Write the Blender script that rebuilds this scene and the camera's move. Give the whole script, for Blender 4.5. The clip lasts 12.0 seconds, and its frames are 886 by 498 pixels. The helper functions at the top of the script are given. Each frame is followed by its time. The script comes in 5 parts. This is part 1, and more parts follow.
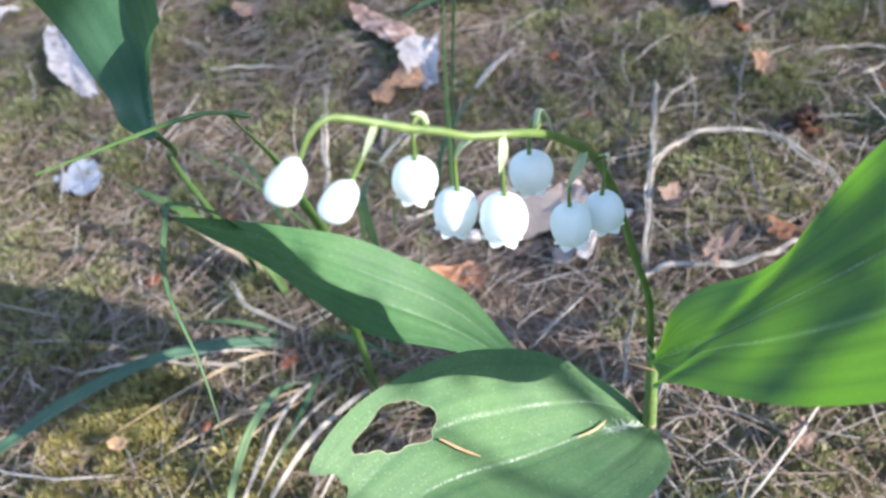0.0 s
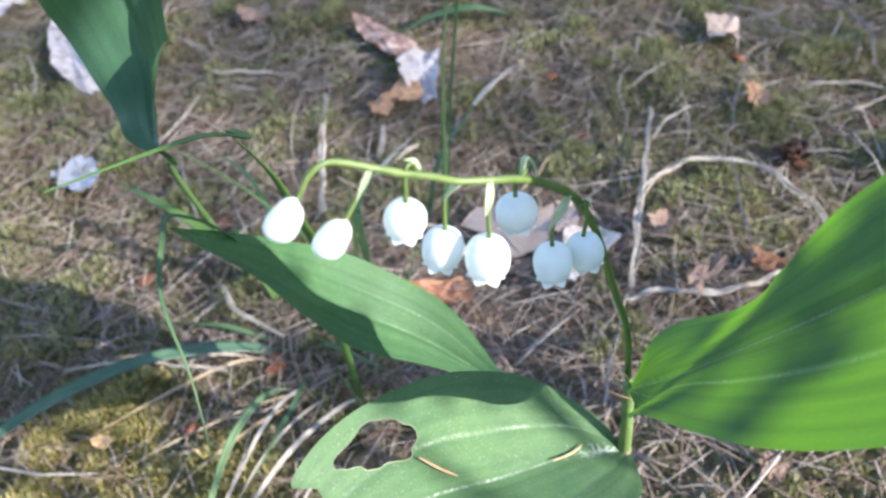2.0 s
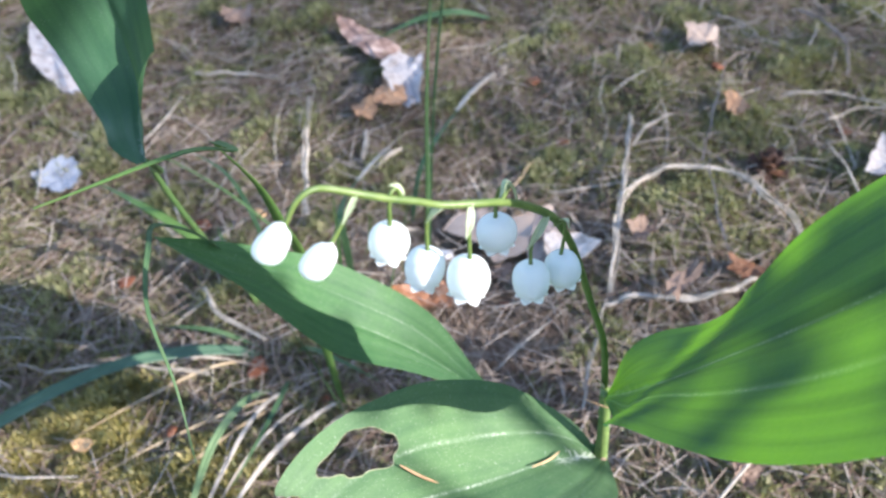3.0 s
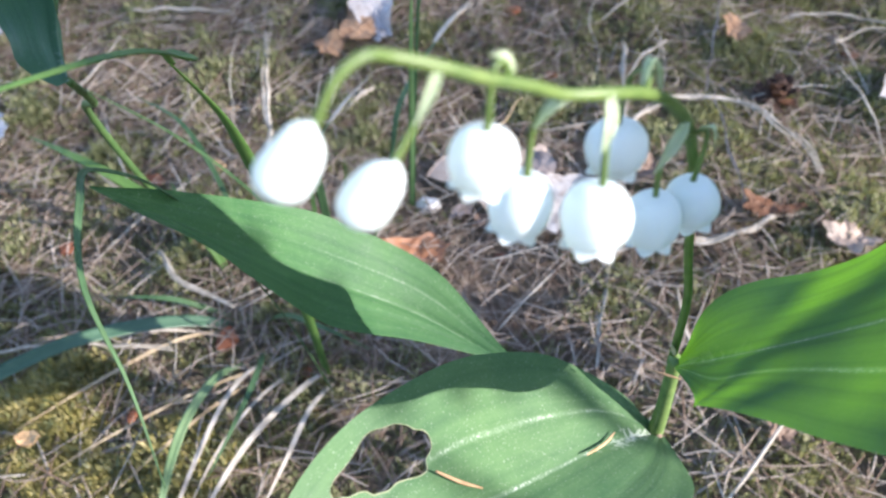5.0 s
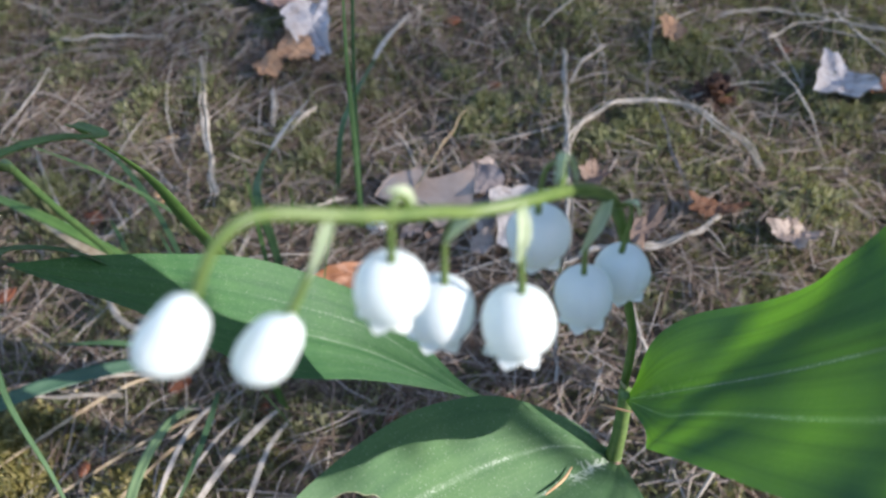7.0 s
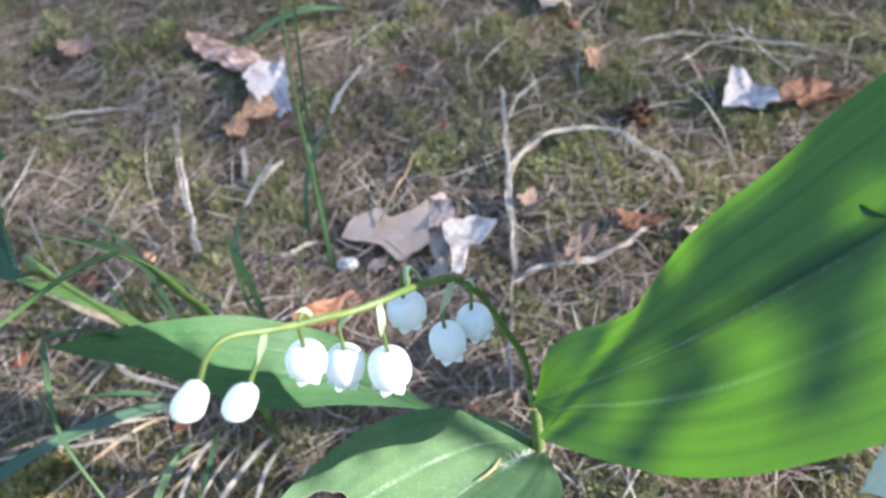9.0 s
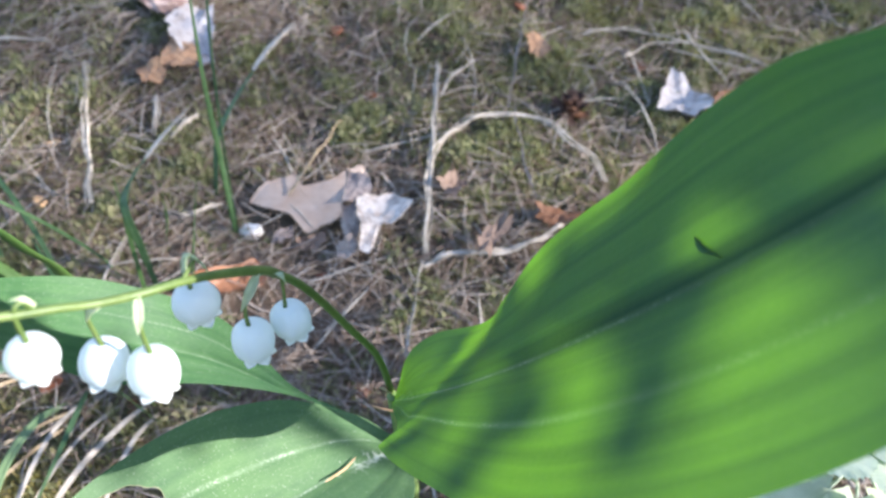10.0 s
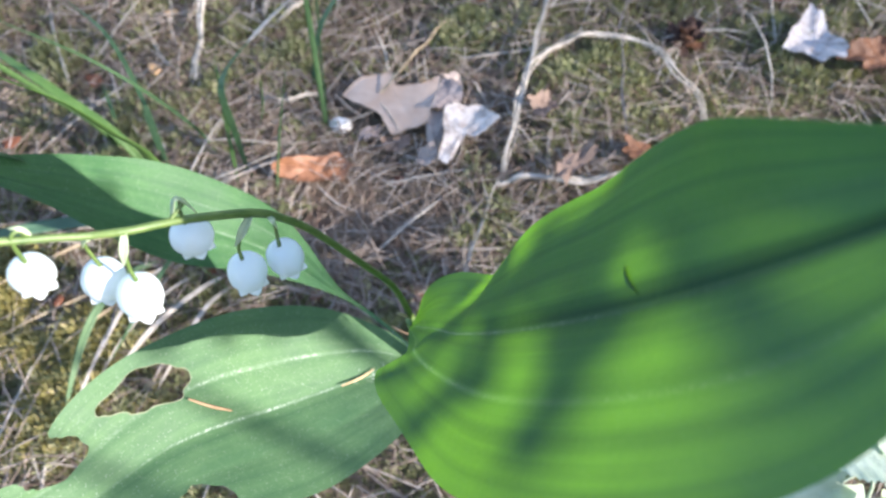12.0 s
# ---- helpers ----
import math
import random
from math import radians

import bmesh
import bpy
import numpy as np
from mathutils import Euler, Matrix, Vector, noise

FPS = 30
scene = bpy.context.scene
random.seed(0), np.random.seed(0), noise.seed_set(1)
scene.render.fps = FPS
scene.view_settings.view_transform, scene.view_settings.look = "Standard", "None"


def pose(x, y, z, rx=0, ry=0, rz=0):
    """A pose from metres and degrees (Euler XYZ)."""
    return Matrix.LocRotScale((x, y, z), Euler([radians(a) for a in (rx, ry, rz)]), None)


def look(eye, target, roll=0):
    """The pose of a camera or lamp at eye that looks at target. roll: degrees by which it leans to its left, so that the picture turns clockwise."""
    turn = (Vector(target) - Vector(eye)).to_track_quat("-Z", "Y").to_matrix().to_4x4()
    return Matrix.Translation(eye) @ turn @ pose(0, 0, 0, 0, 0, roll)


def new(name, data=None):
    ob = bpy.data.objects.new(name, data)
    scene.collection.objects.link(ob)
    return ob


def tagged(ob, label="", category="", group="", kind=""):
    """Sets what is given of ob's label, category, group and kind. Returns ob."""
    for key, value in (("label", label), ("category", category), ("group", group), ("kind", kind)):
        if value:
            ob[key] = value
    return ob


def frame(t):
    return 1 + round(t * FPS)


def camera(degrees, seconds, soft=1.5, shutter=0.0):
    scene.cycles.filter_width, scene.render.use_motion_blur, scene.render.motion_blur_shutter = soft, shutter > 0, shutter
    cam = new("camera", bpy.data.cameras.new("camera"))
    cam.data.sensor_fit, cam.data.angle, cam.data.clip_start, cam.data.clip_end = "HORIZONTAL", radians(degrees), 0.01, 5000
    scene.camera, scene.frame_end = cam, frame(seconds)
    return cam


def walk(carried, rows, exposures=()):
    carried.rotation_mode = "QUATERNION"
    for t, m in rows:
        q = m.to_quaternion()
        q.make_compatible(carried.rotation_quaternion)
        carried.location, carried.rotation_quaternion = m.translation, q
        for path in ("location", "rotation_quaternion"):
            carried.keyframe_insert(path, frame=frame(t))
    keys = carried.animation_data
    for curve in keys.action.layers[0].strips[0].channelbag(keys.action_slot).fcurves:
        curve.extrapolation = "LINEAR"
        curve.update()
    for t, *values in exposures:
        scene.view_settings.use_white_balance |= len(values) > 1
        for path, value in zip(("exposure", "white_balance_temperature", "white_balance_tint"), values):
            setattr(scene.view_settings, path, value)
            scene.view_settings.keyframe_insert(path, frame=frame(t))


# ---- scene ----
cam = camera(63.1, 12.0, soft=2.4)
cam.data.dof.use_dof, cam.data.dof.focus_distance, cam.data.dof.aperture_fstop = True, 0.165, 22.0
PATH = [
    (0, (0.1829, 0.1431, 0.3473), (0.0581, 0.4543, -0.0236), -9.81),
    (0.5, (0.1779, 0.1508, 0.3484), (0.0572, 0.4592, -0.0262), -7.84),
    (1, (0.1843, 0.1488, 0.3530), (0.0666, 0.4563, -0.0232), -6.91),
    (1.5, (0.1792, 0.1437, 0.3619), (0.0610, 0.4576, -0.0088), -6.56),
    (2, (0.1847, 0.1429, 0.3552), (0.0645, 0.4590, -0.0130), -6.28),
    (2.5, (0.1864, 0.1403, 0.3635), (0.0691, 0.4590, -0.0034), -5.65),
    (4.5, (0.1670, 0.1627, 0.3338), (0.0900, 0.4701, -0.0529), -1.52),
    (5, (0.1590, 0.1675, 0.3240), (0.0836, 0.4688, -0.0678), -2.96),
    (5.5, (0.1576, 0.1733, 0.3174), (0.0902, 0.4743, -0.0761), -3.92),
    (6, (0.1562, 0.1805, 0.3137), (0.0981, 0.4825, -0.0805), -2.72),
    (6.5, (0.1571, 0.1858, 0.3152), (0.1060, 0.4889, -0.0791), -1.70),
    (8.5, (0.1804, 0.1473, 0.3850), (0.1397, 0.4580, -0.0046), -7.16),
    (9, (0.1829, 0.1577, 0.3763), (0.1437, 0.4695, -0.0126), -6.89),
    (9.5, (0.1938, 0.1663, 0.3608), (0.1657, 0.4727, -0.0333), -4.21),
    (10, (0.2057, 0.1731, 0.3643), (0.2024, 0.4726, -0.0361), 3.95),
    (10.5, (0.2125, 0.1772, 0.3623), (0.2205, 0.4727, -0.0410), 10.28),
    (11, (0.2186, 0.1783, 0.3729), (0.1912, 0.4453, -0.0489), 8.64),
    (11.5, (0.2248, 0.1814, 0.3814), (0.1760, 0.4229, -0.0536), 2.47),
    (12, (0.2279, 0.1860, 0.3774), (0.1603, 0.4102, -0.0644), -1.05),
]
walk(cam, [(t, look(eye, target, roll)) for t, eye, target, roll in PATH], exposures=[(0.0, 1.79, 6030, 17), (4.5, 1.79, 6030, 17), (5.5, 1.64, 6030, 17), (6.0, 1.29, 6030, 17), (6.5, 1.01, 6030, 17), (8.5, 1.79, 6030, 17), (10.5, 1.79, 6030, 17), (12.0, 1.86, 6030, 17)])

# ---- light ----
SUN_AZ, SUN_EL = 99.0, 26.0
sun_way = Vector((math.sin(radians(SUN_AZ)) * math.cos(radians(SUN_EL)), math.cos(radians(SUN_AZ)) * math.cos(radians(SUN_EL)), math.sin(radians(SUN_EL))))
world = bpy.data.worlds.new("sky")
scene.world = world
world.use_nodes = True
wn = world.node_tree.nodes
sky = wn.new("ShaderNodeTexSky")
sky.sky_type = "NISHITA"
sky.sun_disc = False
sky.sun_elevation = radians(SUN_EL)
sky.sun_rotation = radians(SUN_AZ)
world.node_tree.links.new(sky.outputs[0], wn["Background"].inputs[0])
wn["Background"].inputs[1].default_value = 0.15
sun = new("sun", bpy.data.lights.new("sun", "SUN"))
sun.data.energy = 4.05
sun.data.angle = radians(0.55)
sun.data.color = (1.0, 0.93, 0.82)
sun.matrix_world = look(sun_way * 20, (0, 0, 0))


# ---- materials ----
def material(name, rough=0.7, spec=0.3):
    m = bpy.data.materials.new(name)
    m.use_nodes = True
    b = m.node_tree.nodes["Principled BSDF"]
    b.inputs["Roughness"].default_value = rough
    b.inputs["Specular IOR Level"].default_value = spec
    return m, m.node_tree, b


def node(tree, kind, **values):
    n = tree.nodes.new(kind)
    for key, value in values.items():
        n.inputs[key.replace("_", " ")].default_value = value
    return n


def ramp(tree, source, stops):
    r = tree.nodes.new("ShaderNodeValToRGB")
    el = r.color_ramp.elements
    while len(el) < len(stops):
        el.new(0.5)
    for e, (at, col) in zip(el, stops):
        e.position, e.color = at, (*col, 1)
    tree.links.new(source, r.inputs[0])
    return r.outputs[0]


def noisy(tree, scale, detail=4.0, rough=0.6, coords="Object"):
    c = tree.nodes.new("ShaderNodeTexCoord")
    n = node(tree, "ShaderNodeTexNoise", Scale=scale, Detail=detail, Roughness=rough)
    tree.links.new(c.outputs[coords], n.inputs["Vector"])
    return n.outputs["Fac"]


def mixed(tree, fac, a, b, mode="MIX"):
    m = tree.nodes.new("ShaderNodeMix")
    m.data_type, m.blend_type = "RGBA", mode
    for sock, v in ((m.inputs[0], fac), (m.inputs[6], a), (m.inputs[7], b)):
        if isinstance(v, (int, float)):
            sock.default_value = v
        elif isinstance(v, tuple):
            sock.default_value = (*v, 1)
        else:
            tree.links.new(v, sock)
    return m.outputs[2]


def calc(tree, op, a, b=None, c=None):
    m = tree.nodes.new("ShaderNodeMath")
    m.operation = op
    for i, v in enumerate((a, b, c)):
        if v is None:
            continue
        if isinstance(v, (int, float)):
            m.inputs[i].default_value = v
        else:
            tree.links.new(v, m.inputs[i])
    return m.outputs[0]


def bumped(tree, bsdf, height, strength, distance):
    b = node(tree, "ShaderNodeBump", Strength=strength, Distance=distance)
    tree.links.new(height, b.inputs["Height"])
    tree.links.new(b.outputs[0], bsdf.inputs["Normal"])
    return b.outputs[0]


def see_through(tree, bsdf, colour, share, normal=None):
    """Lets a share of the light through a thin leaf or petal."""
    t = tree.nodes.new("ShaderNodeBsdfTranslucent")
    if isinstance(colour, tuple):
        t.inputs["Color"].default_value = (*colour, 1)
    else:
        tree.links.new(colour, t.inputs["Color"])
    m = tree.nodes.new("ShaderNodeMixShader")
    m.inputs[0].default_value = share
    tree.links.new(bsdf.outputs[0], m.inputs[1])
    tree.links.new(t.outputs[0], m.inputs[2])
    tree.links.new(m.outputs[0], tree.nodes["Material Output"].inputs[0])


def leaf_material(name, dark, light, glow, share, rough=0.55, lines=4.0, keel=0.0, dust=0.5, gloss=0.32):
    """A lily leaf with parallel veins. keel: a thick midrib darkened towards the tip, its fold's shade painted in;
    dust: pale specks on veins and blade.
    """
    m, t, b = material(name, rough, gloss)
    uv = t.nodes.new("ShaderNodeUVMap")
    sep = t.nodes.new("ShaderNodeSeparateXYZ")
    t.links.new(uv.outputs[0], sep.inputs[0])
    across = calc(t, "MULTIPLY_ADD", sep.outputs[0], 2.0, -1.0)
    along = sep.outputs[1]
    wob = calc(t, "MULTIPLY_ADD", noisy(t, 14, 2), 0.05, -0.025)
    line = calc(t, "ABSOLUTE", calc(t, "SUBTRACT", calc(t, "FRACT", calc(t, "MULTIPLY", calc(t, "ADD", across, wob), lines)), 0.5))
    fine = calc(t, "ABSOLUTE", calc(t, "SUBTRACT", calc(t, "FRACT", calc(t, "MULTIPLY", calc(t, "ADD", across, wob), lines * 5.3)), 0.5))
    vein = calc(t, "SMOOTH_MIN", calc(t, "MULTIPLY", line, 5.0), 1.0, 0.2)
    patch = noisy(t, 45, 5, 0.65)
    streak = node(t, "ShaderNodeTexNoise", Scale=1.0, Detail=4.0, Roughness=0.6)
    mp = node(t, "ShaderNodeMapping", Scale=(26.0, 2.2, 1.0))
    t.links.new(uv.outputs[0], mp.inputs[0])
    t.links.new(mp.outputs[0], streak.inputs["Vector"])
    tone = calc(t, "MULTIPLY_ADD", vein, 0.06, calc(t, "MULTIPLY_ADD", patch, 0.62, calc(t, "MULTIPLY_ADD", fine, 0.05, calc(t, "MULTIPLY", streak.outputs["Fac"], 0.30))))
    col = ramp(t, tone, [(0.3, dark), (0.85, light)])
    specks = calc(t, "MULTIPLY", ramp(t, noisy(t, 1300, 3, 0.6), [(0.47, (0, 0, 0)), (0.62, (1, 1, 1))]), ramp(t, noisy(t, 130, 3, 0.6), [(0.42, (0.1, 0.1, 0.1)), (0.58, (1, 1, 1))]))
    fade = ramp(t, along, [(0.40, (1, 1, 1)), (0.75, (0.2,) * 3)])
    rib = calc(t, "SUBTRACT", 1.0, calc(t, "SMOOTH_MIN", calc(t, "MULTIPLY", calc(t, "ABSOLUTE", calc(t, "ADD", across, calc(t, "MULTIPLY", wob, 0.4))), 44.0), 1.0, 0.3))
    crease = calc(t, "SUBTRACT", 1.0, calc(t, "SMOOTH_MIN", calc(t, "MULTIPLY", calc(t, "ABSOLUTE", calc(t, "SUBTRACT", calc(t, "ADD", across, wob), 0.44)), 34.0), 1.0, 0.3))
    pale = calc(t, "MULTIPLY", calc(t, "MULTIPLY", calc(t, "MAXIMUM", rib, calc(t, "MULTIPLY", crease, 0.7)), fade), calc(t, "MULTIPLY_ADD", specks, 0.9, 0.1 + 0.25 * keel))
    col = mixed(t, calc(t, "MULTIPLY", pale, dust), col, (0.75, 0.80, 0.68))
    near_base = calc(t, "MULTIPLY", ramp(t, along, [(0.06, (1, 1, 1)), (0.34, (0, 0, 0))]), ramp(t, calc(t, "ABSOLUTE", across), [(0.03, (1, 1, 1)), (0.34, (0, 0, 0))]))
    crumbs = ramp(t, calc(t, "MULTIPLY", noisy(t, 420, 4, 0.7), calc(t, "MULTIPLY_ADD", near_base, 0.5, 0.75)), [(0.52, (0, 0, 0)), (0.60, (1, 1, 1))])
    col = mixed(t, calc(t, "MULTIPLY", crumbs, calc(t, "MULTIPLY", near_base, dust * (1.0 - 0.8 * keel))), col, (0.78, 0.82, 0.70))
    grit = ramp(t, noisy(t, 900, 4, 0.7), [(0.40, (0, 0, 0)), (0.75, (1, 1, 1))])
    col = mixed(t, calc(t, "MULTIPLY", grit, 0.12 * dust), col, (0.22, 0.30, 0.17))
    dots = ramp(t, noisy(t, 2100, 2, 0.5), [(0.645, (0, 0, 0)), (0.72, (1, 1, 1))])
    col = mixed(t, calc(t, "MULTIPLY", dots, calc(t, "MULTIPLY", patch, dust * (1.0 - 0.85 * keel))), col, (0.55, 0.60, 0.48))
    # Dark band along the midrib: keel tissue, with the fold's shade painted in.
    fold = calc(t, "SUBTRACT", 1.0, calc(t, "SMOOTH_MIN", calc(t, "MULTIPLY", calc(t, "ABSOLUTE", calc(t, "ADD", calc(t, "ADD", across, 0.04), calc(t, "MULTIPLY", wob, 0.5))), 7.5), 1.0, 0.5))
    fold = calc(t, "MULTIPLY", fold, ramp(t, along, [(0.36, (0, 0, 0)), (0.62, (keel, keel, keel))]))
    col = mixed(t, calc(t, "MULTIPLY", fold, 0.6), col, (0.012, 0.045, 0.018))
    t.links.new(col, b.inputs["Base Color"])
    h = calc(t, "ADD", calc(t, "MULTIPLY_ADD", vein, 0.16, calc(t, "MULTIPLY", streak.outputs["Fac"], 0.12)), calc(t, "MULTIPLY_ADD", fine, 0.14, calc(t, "MULTIPLY", noisy(t, 700, 5, 0.7), 0.9)))
    bumped(t, b, h, 0.40, 0.0004)
    r = calc(t, "MULTIPLY_ADD", noisy(t, 90, 4), 0.35, rough - 0.17)
    t.links.new(r, b.inputs["Roughness"])
    g = mixed(t, calc(t, "MULTIPLY", calc(t, "SUBTRACT", 1.0, vein), 0.35), mixed(t, calc(t, "MULTIPLY_ADD", streak.outputs["Fac"], 0.7, calc(t, "MULTIPLY", patch, 0.3)), tuple(0.4 * v for v in glow), tuple(min(1, 1.5 * v) for v in glow)), tuple(0.35 * v for v in glow))
    g = mixed(t, calc(t, "MULTIPLY", rib, 0.5), g, (0.03, 0.09, 0.01))
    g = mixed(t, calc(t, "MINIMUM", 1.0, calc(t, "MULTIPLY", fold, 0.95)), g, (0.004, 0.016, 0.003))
    see_through(t, b, g, share)
    return m


LEAF = leaf_material("lily_leaf", (0.040, 0.100, 0.042), (0.128, 0.222, 0.090), (0.06, 0.15, 0.012), 0.16, 0.56, dust=0.75, gloss=0.2)
# Darker copy of LEAF: the weaker light on this leaf is in its colour.
LEAF_DIMMED = leaf_material("lily_leaf_dimmed", (0.024, 0.082, 0.032), (0.086, 0.182, 0.062), (0.05, 0.14, 0.012), 0.16, 0.56, dust=0.62, gloss=0.2)
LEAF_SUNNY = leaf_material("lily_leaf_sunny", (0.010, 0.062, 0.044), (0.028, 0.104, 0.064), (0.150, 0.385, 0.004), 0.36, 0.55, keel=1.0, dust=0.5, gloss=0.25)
LEAF_BACK = leaf_material("lily_leaf_far", (0.026, 0.078, 0.038), (0.050, 0.125, 0.058), (0.08, 0.20, 0.02), 0.18, 0.55, dust=0.2)


def plain(name, stops, scale, rough=0.75, spec=0.25, relief=0.0, size=0.0005, glow=None, share=0.3, per="", coords="Object"):
    """A rough natural surface: a noise-driven colour, and for piles of small pieces a colour for each piece."""
    m, t, b = material(name, rough, spec)
    f = noisy(t, scale, 5, 0.65, coords)
    if per == "island":
        g = t.nodes.new("ShaderNodeNewGeometry")
        f = calc(t, "MULTIPLY_ADD", f, 0.5, calc(t, "MULTIPLY_ADD", g.outputs["Random Per Island"], 0.85, -0.2))
    elif per == "object":
        g = t.nodes.new("ShaderNodeObjectInfo")
        f = calc(t, "MULTIPLY_ADD", f, 0.6, calc(t, "MULTIPLY_ADD", g.outputs["Random"], 0.6, -0.1))
    col = ramp(t, f, stops)
    t.links.new(col, b.inputs["Base Color"])
    if relief:
        bumped(t, b, noisy(t, scale * 3.5, 5, 0.7, coords), relief, size)
    if glow:
        see_through(t, b, glow, share)
    return m


SOIL = plain("forest_soil", [(0.3, (0.10, 0.075, 0.055)), (0.52, (0.17, 0.135, 0.095)), (0.72, (0.24, 0.205, 0.14))], 60, 0.95, 0.1, 0.8, 0.004)
MOSS = plain("moss", [(0.12, (0.112, 0.127, 0.058)), (0.36, (0.190, 0.207, 0.099)), (0.62, (0.265, 0.272, 0.140)), (0.85, (0.39, 0.375, 0.222))], 16, 0.8, 0.2, per="island", glow=(0.32, 0.31, 0.10), share=0.38)
# Yellow moss whose colour is also brightened to stand for sunlight.
MOSS_YELLOW_SUNNED = plain("sunned_yellow_moss", [(0.12, (0.17, 0.155, 0.045)), (0.40, (0.28, 0.25, 0.085)), (0.65, (0.38, 0.33, 0.13)), (0.85, (0.48, 0.41, 0.20))], 16, 0.8, 0.2, per="island", glow=(0.40, 0.34, 0.09), share=0.38)
NEEDLE = plain("dry_needles", [(0.15, (0.14, 0.092, 0.064)), (0.4, (0.225, 0.170, 0.126)), (0.65, (0.295, 0.240, 0.190)), (0.9, (0.45, 0.39, 0.325))], 30, 0.75, 0.2, per="island")
FRESH_NEEDLE = plain("orange_needles", [(0.3, (0.36, 0.20, 0.10)), (0.7, (0.58, 0.38, 0.20))], 200, 0.55, 0.35)
STRAW = plain("bleached_straw", [(0.25, (0.24, 0.205, 0.16)), (0.5, (0.39, 0.35, 0.285)), (0.75, (0.54, 0.49, 0.42))], 160, 0.7, 0.25, 0.5, 0.0004)
STRAW_WARM = plain("tan_straw", [(0.25, (0.22, 0.155, 0.085)), (0.5, (0.37, 0.285, 0.17)), (0.75, (0.53, 0.44, 0.29))], 120, 0.65, 0.3, 0.4, 0.0004)
GRASS = plain("grass_blade", [(0.3, (0.042, 0.092, 0.038)), (0.7, (0.090, 0.165, 0.070))], 90, 0.5, 0.35, 0.3, 0.0003, glow=(0.16, 0.34, 0.06), share=0.25)
# Paler, bluer than GRASS: light and sky sheen are put into the colour.
GRASS_SKYLIT = plain("skylit_blade", [(0.3, (0.052, 0.116, 0.064)), (0.7, (0.100, 0.178, 0.104))], 90, 0.38, 0.5, 0.3, 0.0003, glow=(0.16, 0.34, 0.12), share=0.25)
GRASS_PALE = plain("pale_grass_blade", [(0.3, (0.11, 0.19, 0.08)), (0.7, (0.20, 0.29, 0.14))], 90, 0.5, 0.35, 0.3, 0.0003, glow=(0.22, 0.34, 0.12), share=0.25)
GRASS_LIGHT = plain("grass_blade_light", [(0.3, (0.06, 0.13, 0.032)), (0.7, (0.11, 0.20, 0.05))], 90, 0.55, 0.3, 0.3, 0.0003, glow=(0.18, 0.32, 0.05), share=0.22)
STEM = plain("lily_stalk", [(0.3, (0.072, 0.128, 0.026)), (0.7, (0.150, 0.212, 0.052))], 260, 0.45, 0.5, 0.25, 0.0003, glow=(0.20, 0.34, 0.04), share=0.10)
# Darker stem green for the second lily, with its shade painted in.
STEM_SHADED = plain("shaded_stem", [(0.3, (0.045, 0.10, 0.03)), (0.7, (0.09, 0.16, 0.05))], 160, 0.6, 0.3, 0.25, 0.0003)
STEM_LOW = plain("lily_stem_base", [(0.3, (0.09, 0.16, 0.045)), (0.7, (0.19, 0.27, 0.08))], 260, 0.5, 0.35, 0.4, 0.0004)
SCALE = plain("dry_bract", [(0.3, (0.50, 0.42, 0.30)), (0.7, (0.75, 0.68, 0.55))], 500, 0.6, 0.3, glow=(0.7, 0.6, 0.4), share=0.3)
CHEWED = plain("chewed_rim", [(0.3, (0.12, 0.18, 0.08)), (0.7, (0.32, 0.31, 0.20))], 700, 0.7, 0.2, 0.5, 0.0003)
TEAR = plain("dark_tear", [(0.3, (0.012, 0.05, 0.014)), (0.7, (0.022, 0.075, 0.022))], 400, 0.6, 0.2)
BRACT = plain("pale_bract", [(0.3, (0.38, 0.47, 0.26)), (0.7, (0.62, 0.68, 0.48))], 500, 0.55, 0.3, glow=(0.6, 0.7, 0.4), share=0.4)
PETAL = plain("white_petal", [(0.3, (0.77, 0.825, 0.79)), (0.7, (0.87, 0.91, 0.88))], 150, 0.5, 0.3, 0.10, 0.0006, glow=(0.84, 0.91, 0.88), share=0.42)
TAN_LEAF = plain("tan_dead_leaf", [(0.25, (0.21, 0.145, 0.10)), (0.45, (0.31, 0.235, 0.18)), (0.8, (0.40, 0.325, 0.265))], 55, 0.45, 0.45, 0.5, 0.001)
GREY_LEAF = plain("grey_leaf_underside", [(0.25, (0.14, 0.11, 0.10)), (0.55, (0.22, 0.185, 0.17)), (0.8, (0.31, 0.27, 0.25))], 110, 0.8, 0.15, 0.4, 0.0008)
PALE_LEAF = plain("bleached_dead_leaf", [(0.30, (0.16, 0.12, 0.10)), (0.42, (0.34, 0.29, 0.25)), (0.58, (0.50, 0.45, 0.40)), (0.75, (0.62, 0.57, 0.51))], 130, 0.65, 0.3, 0.6, 0.001)
BROWN_LEAF = plain("brown_dead_leaf", [(0.25, (0.13, 0.085, 0.06)), (0.75, (0.26, 0.18, 0.13))], 80, 0.6, 0.35, 0.5, 0.001)
RUST_LEAF = plain("rusty_dead_leaf", [(0.25, (0.08, 0.034, 0.016)), (0.75, (0.20, 0.088, 0.038))], 80, 0.6, 0.35, 0.5, 0.001)
TAN_GREY = plain("grey_tan_dead_leaf", [(0.25, (0.20, 0.155, 0.125)), (0.55, (0.32, 0.26, 0.215)), (0.8, (0.45, 0.38, 0.32))], 90, 0.65, 0.3, 0.5, 0.001)
